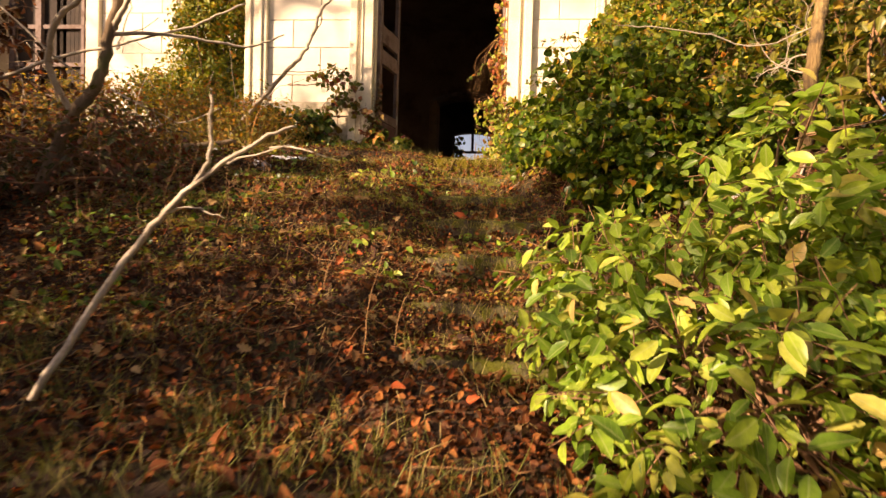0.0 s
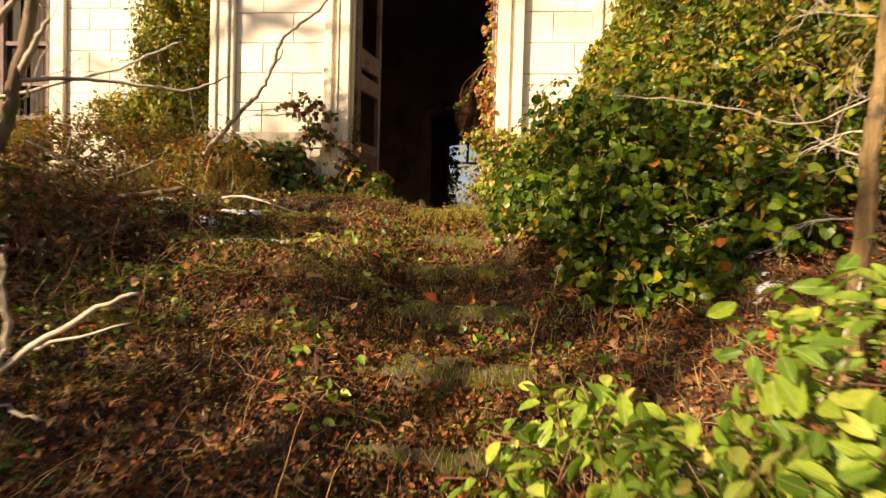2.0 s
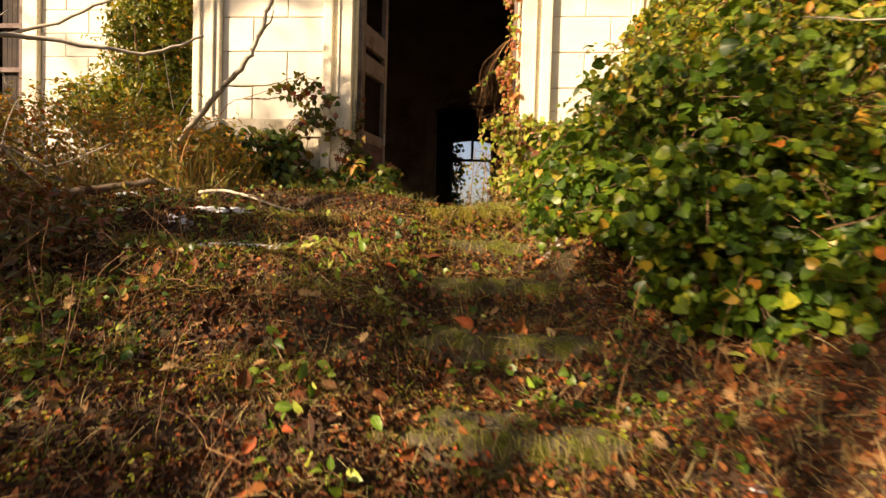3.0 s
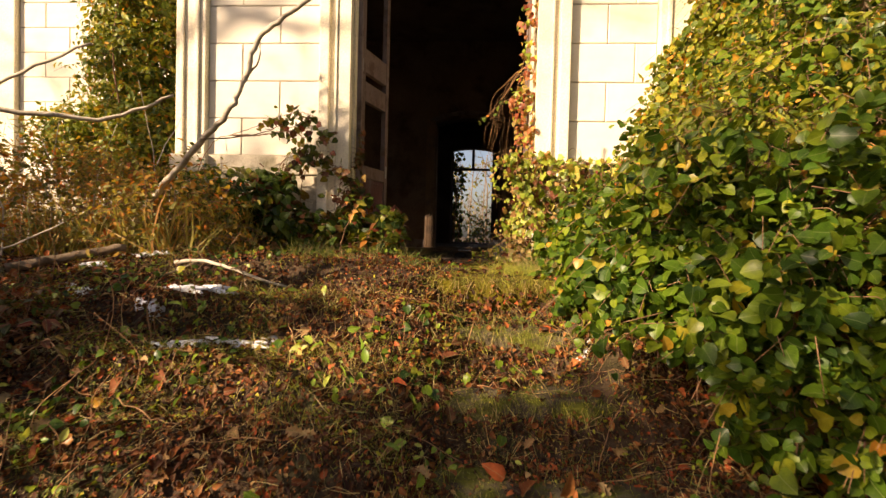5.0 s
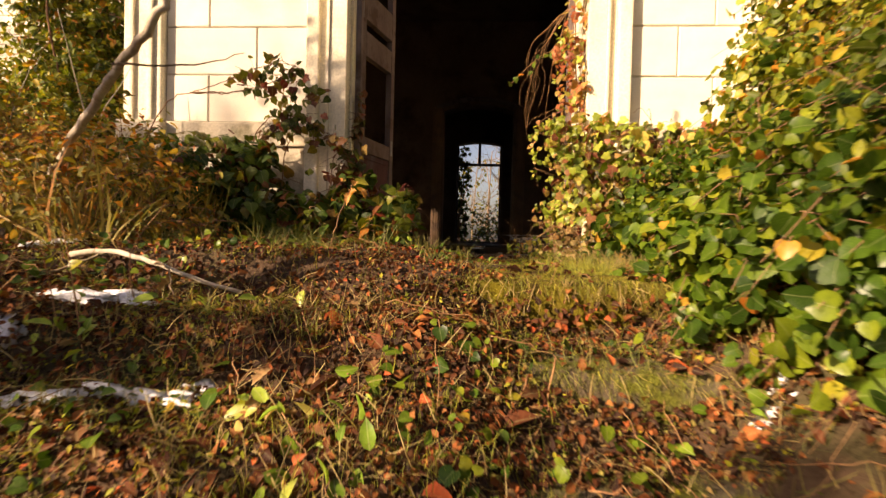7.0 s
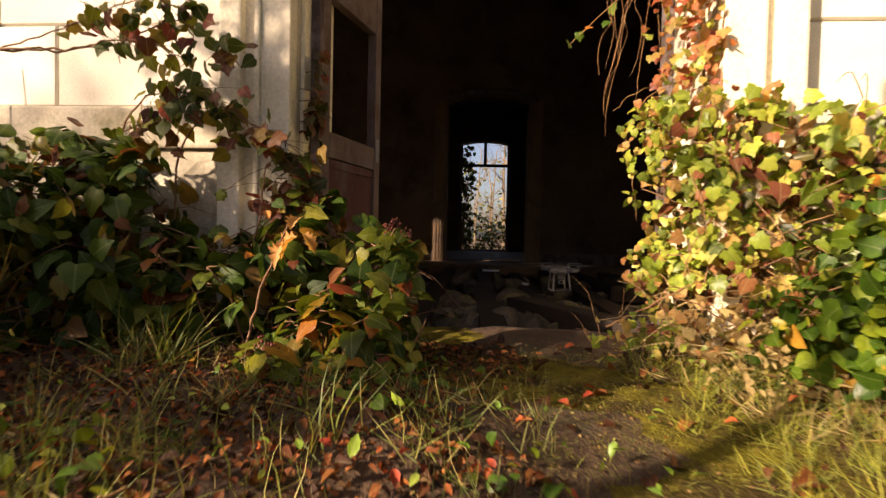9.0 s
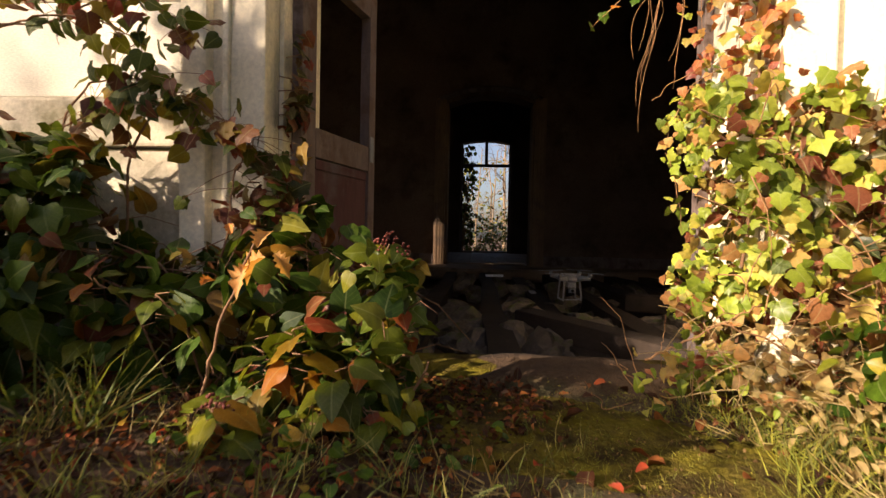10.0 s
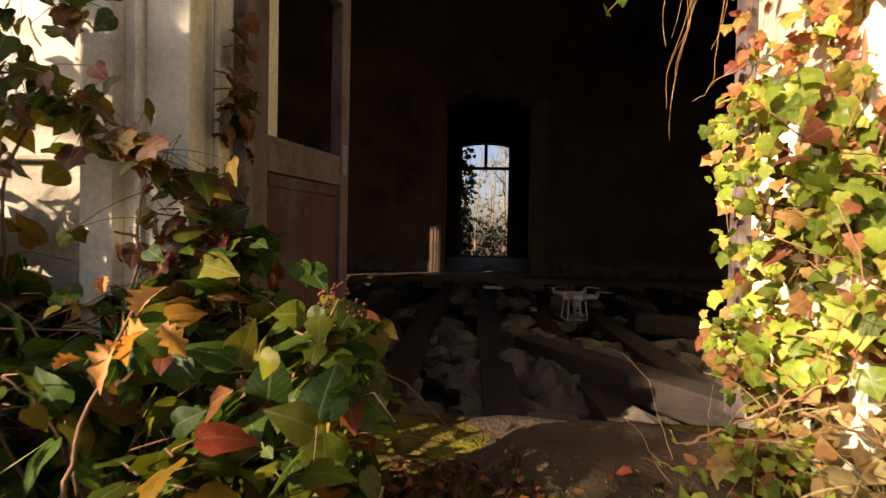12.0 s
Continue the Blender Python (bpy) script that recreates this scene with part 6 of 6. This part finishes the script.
def fringe(name, n, x0, x1, y, z, size, material):
    """Moss and grass hanging over the front edge of a step."""
    P = np.column_stack((rng.uniform(x0, x1, n), y + rng.uniform(-0.012, 0.03, n), z + rng.uniform(-0.03, 0.012, n)))
    way = unit(rng.normal(0, 0.35, (n, 3)) + (0, -0.6, -0.7))
    leaves(name, BLADE, P, unit(np.cross(way, rng.normal(0, 1, (n, 3)))), way, size * rng.uniform(0.4, 1.5, n), material, grass)


fringe("edge_fringe", 900, -0.6, 1.0, -1.66, 0.0, 0.05, L_MOSS)
fringe("edge_fringe", 420, -0.9, 1.0, -1.66, 0.0, 0.08, L_STRAW)
for y_, z_ in ((-2.06, -0.205), (-2.44, -0.385), (-2.82, -0.565), (-3.22, -0.775), (-3.58, -0.98)):
    fringe("edge_fringe", 420, 0.1, 1.02, y_, z_, 0.045, L_MOSS)
    fringe("edge_fringe", 150, 0.0, 1.02, y_, z_, 0.07, L_STRAW)
k = 3200
st = rng.integers(0, 6, k)
ey, ez = np.array([-1.66, -2.06, -2.44, -2.82, -3.22, -3.58])[st], np.array([0.0, -0.205, -0.385, -0.565, -0.775, -0.98])[st]
drop = rng.random(k) ** 0.7
P = np.column_stack((rng.uniform(0.0, 1.05, k), ey - 0.012 - 0.05 * drop * rng.random(k), ez - 0.04 - 0.16 * drop))
leaves("riser_leaves", CURLED, P, unit(rng.normal(0, 0.5, (k, 3)) + (-0.2, -0.7, 0.5)), rng.normal(0, 1, (k, 3)), rng.uniform(0.012, 0.032, k), L_BROWN, litter)
tufts("weed_grass", 230, (-4.2, -1.35, -1.5, -0.35), 12, 0.34, L_WEED, None, 1.2)
tufts("landing_grass", 110, (-1.1, 0.12, -1.64, -0.62), 18, 0.085, L_GRASS, None, 0.5)
tufts("landing_straw", 16, (-1.1, 0.15, -1.64, -0.5), 16, 0.09, L_STRAW, None, 0.25)
scatter("landing_seedlings", 150, (-1.1, 0.4, -1.64, -0.7), ELLIPTIC, 0.034, L_LAUREL, ground_ivy, None, 0.6, 0.05)
scatter("red_leaves", 130, (-1.2, 0.3, -1.64, -0.6), CURLED, 0.03, L_RED, litter, None, 0.6, 0.03)
tufts("dry_tufts", 32, (0.40, 1.2, -1.05, -0.1), 34, 0.10, L_STRAW, None, 0.35)
tufts("sunlit_tufts", 190, (0.32, 1.2, -1.4, -0.1), 28, 0.065, L_MOSS, None, 0.5)
tufts("standing_tufts", 26, (0.5, 1.1, -1.2, -0.4), 20, 0.09, L_GRASS)
tufts("moss_tufts", 700, (-2.3, 1.2, -3.7, -1.5), 8, 0.055, L_MOSS, lambda x, y: patchy(x, y, 2.9, 2.5) > 0.45, 0.7)
tufts("bank_straw", 260, (0.9, 2.6, -4.0, -2.7), 9, 0.10, L_STRAW)
tufts("grass_recess", 5, (-1.02, -0.86, -0.72, -0.58), 22, 0.17, L_GRASS)
tufts("dry_recess", 34, (-1.2, -0.35, -0.8, -0.3), 16, 0.07, L_STRAW, None, 0.3)
tufts("bank_tufts", 700, (-2.4, 1.0, -3.7, -1.5), 9, 0.075, L_GRASS, lambda x, y: patchy(x, y, 3.1, 1.5) > 0.55)
scatter("pale_dead_leaves", 260, (0.5, 1.5, -0.7, -0.3), ELLIPTIC, 0.045, L_STRAW, litter, None, 0.8, 0.08)
# loose twigs and vine runners
twigs_ = tagged(empty("twigs"), "loose dry twigs and runners on the leaf litter", "twigs", kind="stuff")
t = Tubes()
for k in range(240):
    x, y = rng.uniform(-2.4, 2.2), rng.uniform(-4.8, -1.3)
    a, L = rng.uniform(0, 6.28), rng.uniform(0.08, 0.4)
    q_ = [(x + L * s * math.cos(a), y + L * s * math.sin(a)) for s in (0, 0.5, 1)]
    pts = [(u, v, float(height(u, v)) + 0.03 + 0.05 * rng.random()) for u, v in q_]
    t.add(bent(pts, 4, 0.006, rng), rng.uniform(0.0012, 0.003), 0.0008, 4)
t.make("stems", RUNNER, twigs_)
t = Tubes()
for k in range(60):
    x, y = rng.uniform(-2.8, -0.8), rng.uniform(-3.4, -1.9)
    z = float(height(x, y))
    h_ = rng.uniform(0.12, 0.45)
    t.add(bent([(x, y, z - 0.02), (x + rng.normal(0, 0.03), y, z + h_ / 2), (x + rng.normal(0, 0.08), y + rng.normal(0, 0.05), z + h_)], 4), 0.003, 0.0012, 4)
for x, y, h_ in ((0.12, -4.1, 0.5), (0.2, -3.9, 0.34), (-0.5, -3.3, 0.42), (-0.9, -2.9, 0.36), (0.9, -3.1, 0.4), (-0.2, -3.6, 0.25), (1.05, -2.75, 0.36), (0.75, -2.62, 0.3), (1.3, -2.9, 0.4)):
    z = float(height(x, y))
    t.add(bent([(x, y, z - 0.02), (x + 0.03, y, z + h_ * 0.5), (x + 0.10, y + 0.02, z + h_)], 5, 0.002, rng), 0.0025, 0.001, 4)
t.make("stalks", RUNNER, twigs_)

# bare scrub to the left, woods round about, and what stands behind the house
rng = np.random.default_rng(11)


def bare_tree(x, y, tall, radius, material=BARK, leafy=0, leaf_mat=None, size=0.06, label="bare winter tree", crown_at=0.3):
    z = float(height(x, y))
    root = tagged(empty("tree", (x, y, z)), label, "tree", "winter trees")
    t, tw = Tubes(), []
    trunk = bent([(x, y, z - 0.1), (x + rng.normal(0, 0.1), y + rng.normal(0, 0.1), z + tall * 0.35), (x + rng.normal(0, 0.25), y + rng.normal(0, 0.25), z + tall)], 8, 0.01, rng)
    t.add(trunk, radius, radius * 0.35, 9)
    world_part(t.make("trunk", material, root))
    t = Tubes()
    for k in range(10):
        i = rng.integers(int(len(trunk) * crown_at), len(trunk))
        a = rng.uniform(0, 6.28)
        grow(t, rng, trunk[i], (math.cos(a), math.sin(a), 0.5), tall * rng.uniform(0.16, 0.28), radius * 0.35, 2, tw, 0.7)
    world_part(tagged(t.make("limb_tangle", material, root), kind="stuff"))
    if leafy:
        ends = np.array([w[0] for w in tw])
        k = rng.choice(len(ends), leafy)
        P = ends[k] + rng.normal(0, 0.16, (leafy, 3))
        world_part(leaves("crown", ELLIPTIC, P, rng.normal(0, 1, P.shape), rng.normal(0, 1, P.shape), size * rng.uniform(0.6, 1.3, leafy), leaf_mat, root))
    return root


# Unseen thicket added left of the view to throw shade on the bank.
bush("unseen_shade_bracken", "unseen brown bracken and briar thicket added to shade the bank", "thicket",
     [(-3.3, -4.2, -0.3, 0.7, 0.7, 0.95), (-4.2, -3.4, 0.0, 0.7, 0.7, 1.2), (-3.2, -3.3, -0.15, 0.45, 0.5, 0.75), (-4.4, -4.6, -0.2, 0.9, 0.9, 1.4), (-3.6, -2.3, 0.3, 0.6, 0.5, 0.9), (-5.0, -6.0, 0.0, 1.0, 1.0, 1.5), (-3.4, -5.2, -0.35, 0.6, 0.6, 0.9)],
     1900, 6, ELLIPTIC, 0.07, L_BROWN, rng, length=0.35, droop=0.3, up=0.4, deep=0.6, stem=0.004, stem_material=BARK)
# Evergreen clumps added out of view so the lower bank falls in shadow.
bush("unseen_shade_thicket", "unseen evergreen thicket added to shade the lower bank", "thicket",
     [(-3.4, -6.4, -0.5, 0.7, 0.7, 1.25), (-2.6, -7.4, -0.8, 0.7, 0.6, 0.9), (-4.5, -7.6, -0.7, 0.9, 0.9, 1.0), (-2.15, -5.4, -0.85, 0.45, 0.42, 0.8), (-2.8, -5.05, 0.4, 0.32, 0.32, 0.28)],
     1500, 7, ELLIPTIC, 0.07, L_DARK, rng, length=0.35, droop=0.3, up=0.4, deep=0.5, stem=0.004, stem_material=BARK)
# Leaf clumps added out of view, each placed to shade one chosen spot.
holly = bush("unseen_shade_tree", "unseen holly clumps added to shade bank, wall and doorstep", "tree", [(-4.38, -2.98, 3.1, 0.14, 0.14, 0.35), (-4.35, -2.55, 1.8, 0.36, 0.34, 0.24), (-3.05, -5.6, 1.62, 0.22, 0.22, 0.13), (-3.83, -5.92, 1.9, 0.24, 0.22, 0.1), (-3.33, -5.97, 2.1, 0.24, 0.22, 0.1), (-3.1, -6.15, 2.18, 0.26, 0.22, 0.1), (-4.05, -3.73, 2.82, 0.17, 0.17, 0.09), (-4.9, -3.45, 2.5, 0.22, 0.2, 0.14), (-4.55, -4.35, 2.55, 0.15, 0.15, 0.14), (-4.96, -4.97, 1.8, 0.4, 0.4, 0.26)], 800, 7, ELLIPTIC, 0.07, L_DARK, rng, length=0.28, droop=0.3, deep=0.5)
t = Tubes()
t.add(bent([(-3.6, -3.15, -0.6), (-3.65, -3.05, 0.8), (-4.3, -2.95, 3.2)], 6, 0.005, rng), 0.05, 0.03, 8)
t.add(bent([(-3.5, -3.2, 0.5), (-3.3, -4.4, 1.3), (-3.05, -5.7, 1.5)], 6, 0.005, rng), 0.03, 0.012, 6)
world_part(t.make("trunk", BARK, holly))
# Added outside the view: its leafy bars cast shadow bands on bank and landing.
bush("unseen_shade_sapling", "unseen holly sprays added to cast shadow bands", "sapling", [(-3.85, -3.78, 2.35, 0.13, 0.13, 0.34), (-3.5, -4.08, 1.17, 0.45, 0.12, 0.05), (-2.9, -3.88, 1.22, 0.4, 0.11, 0.05)], 330, 6, ELLIPTIC, 0.055, L_DARK, rng, length=0.10, droop=0.3, base=(-3.8, -3.8), thick=0.016)
scrub = tagged(empty("scrub"), "bare upright saplings and briars in front of the wing", "scrub", kind="stuff")
t = Tubes()
for k in range(60):
    x, y = rng.uniform(-5.5, -2.3), rng.uniform(-2.4, 1.0)
    z = float(height(x, y))
    h_ = rng.uniform(0.4, 1.3)
    t.add(bent([(x, y, z - 0.05), (x + rng.normal(0, 0.08), y, z + h_ * 0.5), (x + rng.normal(0, 0.22), y + rng.normal(0, 0.15), z + h_)], 4, 0.006, rng), rng.uniform(0.004, 0.010), 0.002, 5)
t.make("stems", DEADWOOD, scrub)
for x, y, tall, r, m, n, lm in ((-1.9, 20.0, 5.5, 0.06, BARK, 0, None), (0.7, 22.0, 4.8, 0.05, BARK, 0, None), (2.2, 23.0, 6.0, 0.10, BARK, 50, L_OLIVE), (-0.2, 28.0, 6.0, 0.06, BARK, 0, None), (1.6, 29.0, 7.0, 0.12, BARK, 40, L_OLIVE), (-3.4, 30.0, 7.5, 0.08, BARK, 0, None)):
    bare_tree(x, y, tall, r, m, n, lm, 0.12, "slender bare tree behind the house" if not n else "slender tree with yellowed leaves behind the house", 0.15)
bush("rear_bushes", "dark green evergreen bushes below the rear window", "bushes", [(-0.4, 17.6, 0.45, 1.0, 0.7, 1.0), (1.2, 18.2, 0.5, 1.1, 0.7, 1.0), (2.6, 18.0, 0.5, 1.0, 0.8, 1.0)], 420, 8, ELLIPTIC, 0.11, L_DARK, rng, length=0.3)
bush("rear_ivy", "ivy hanging in the rear window opening", "ivy", [(-0.52, 14.55, 2.2, 0.22, 0.12, 1.0), (-0.5, 14.5, 3.3, 0.3, 0.12, 0.2), (-0.5, 14.55, 0.8, 0.2, 0.12, 0.6)], 190, 6, IVY_HEART, 0.09, L_DARK, rng, length=0.2)
# trees added out of view behind the camera and beside the house: they shade the bank
rng = np.random.default_rng(31)
for x, y, tall, r, n in ((-7.3, -9.6, 6.9, 0.14, 110), (-6.2, -11.2, 7.0, 0.11, 300), (-9.5, -6.0, 9.0, 0.17, 900), (-5.0, -13.0, 8.0, 0.13, 300), (-12.8, -8.6, 10.0, 0.2, 120), (6.5, -4.5, 8.0, 0.14, 900), (7.5, 0.5, 9.0, 0.16, 900), (5.6, -7.5, 8.0, 0.13, 500), (-13.0, 3.0, 7.0, 0.12, 500), (-5.5, -8.92, 6.5, 0.09, 40)):
    bare_tree(x, y, tall, r, BARK, n, L_OLIVE if n > 500 else L_WEED, 0.10, "bare tree with a few olive leaves, added out of view", 0.25)
far = tagged(empty("far_woods"), "dense winter woods all round the house", "woods", kind="stuff")
t = Tubes()
FP = []
for k in range(150):
    a = rng.uniform(0, 6.28)
    d = rng.uniform(24, 60)
    x, y = d * math.cos(a), 5 + d * math.sin(a)
    if y > 8 and abs(x) < 7 and d < 50:
        continue
    if y < 0 and abs(math.atan2(x - 0, -y) + SUN_AZ) < 0.5 and d < 45:
        continue
    z, h_ = float(height(x, y)), rng.uniform(6, 11)
    t.add([(x, y, z - 0.2), (x + rng.normal(0, 0.3), y, z + h_ * 0.6), (x + rng.normal(0, 0.6), y, z + h_)], 0.16, 0.03, 6)
    FP.append(np.array((x, y, z)) + np.column_stack((rng.normal(0, 1.3, 100), rng.normal(0, 1.3, 100), rng.uniform(0.1, 1.0, 100) * h_)))
t.make("trunks", BARK, far)
FP = np.concatenate(FP)
leaves("crowns", ELLIPTIC, FP, rng.normal(0, 1, FP.shape), rng.normal(0, 1, FP.shape), rng.uniform(0.3, 0.8, len(FP)), L_OLIVE, far)


# ---- ashlar courses, last ----
rng = np.random.default_rng(3)
for k in range(13):
    z = LEDGE + k * COURSE
    cuts_l = (-1.787,) if k % 2 == 0 else (-1.445,)
    course(front, -2.10, -1.078, z, cuts_l, 0.0)
    course(front, 1.078, 1.80, z, (1.39,) if k % 2 else (1.62,), 0.0)
    if k < 11:
        off = 0.34 if k % 2 else 0.0
        course(wing, -5.87, -2.34, z, [-5.5 + off + 0.68 * i for i in range(6)], 2.0)
        course(wing, -10.0, -7.98, z, [-9.6 + off + 0.68 * i for i in range(6)], 2.0)
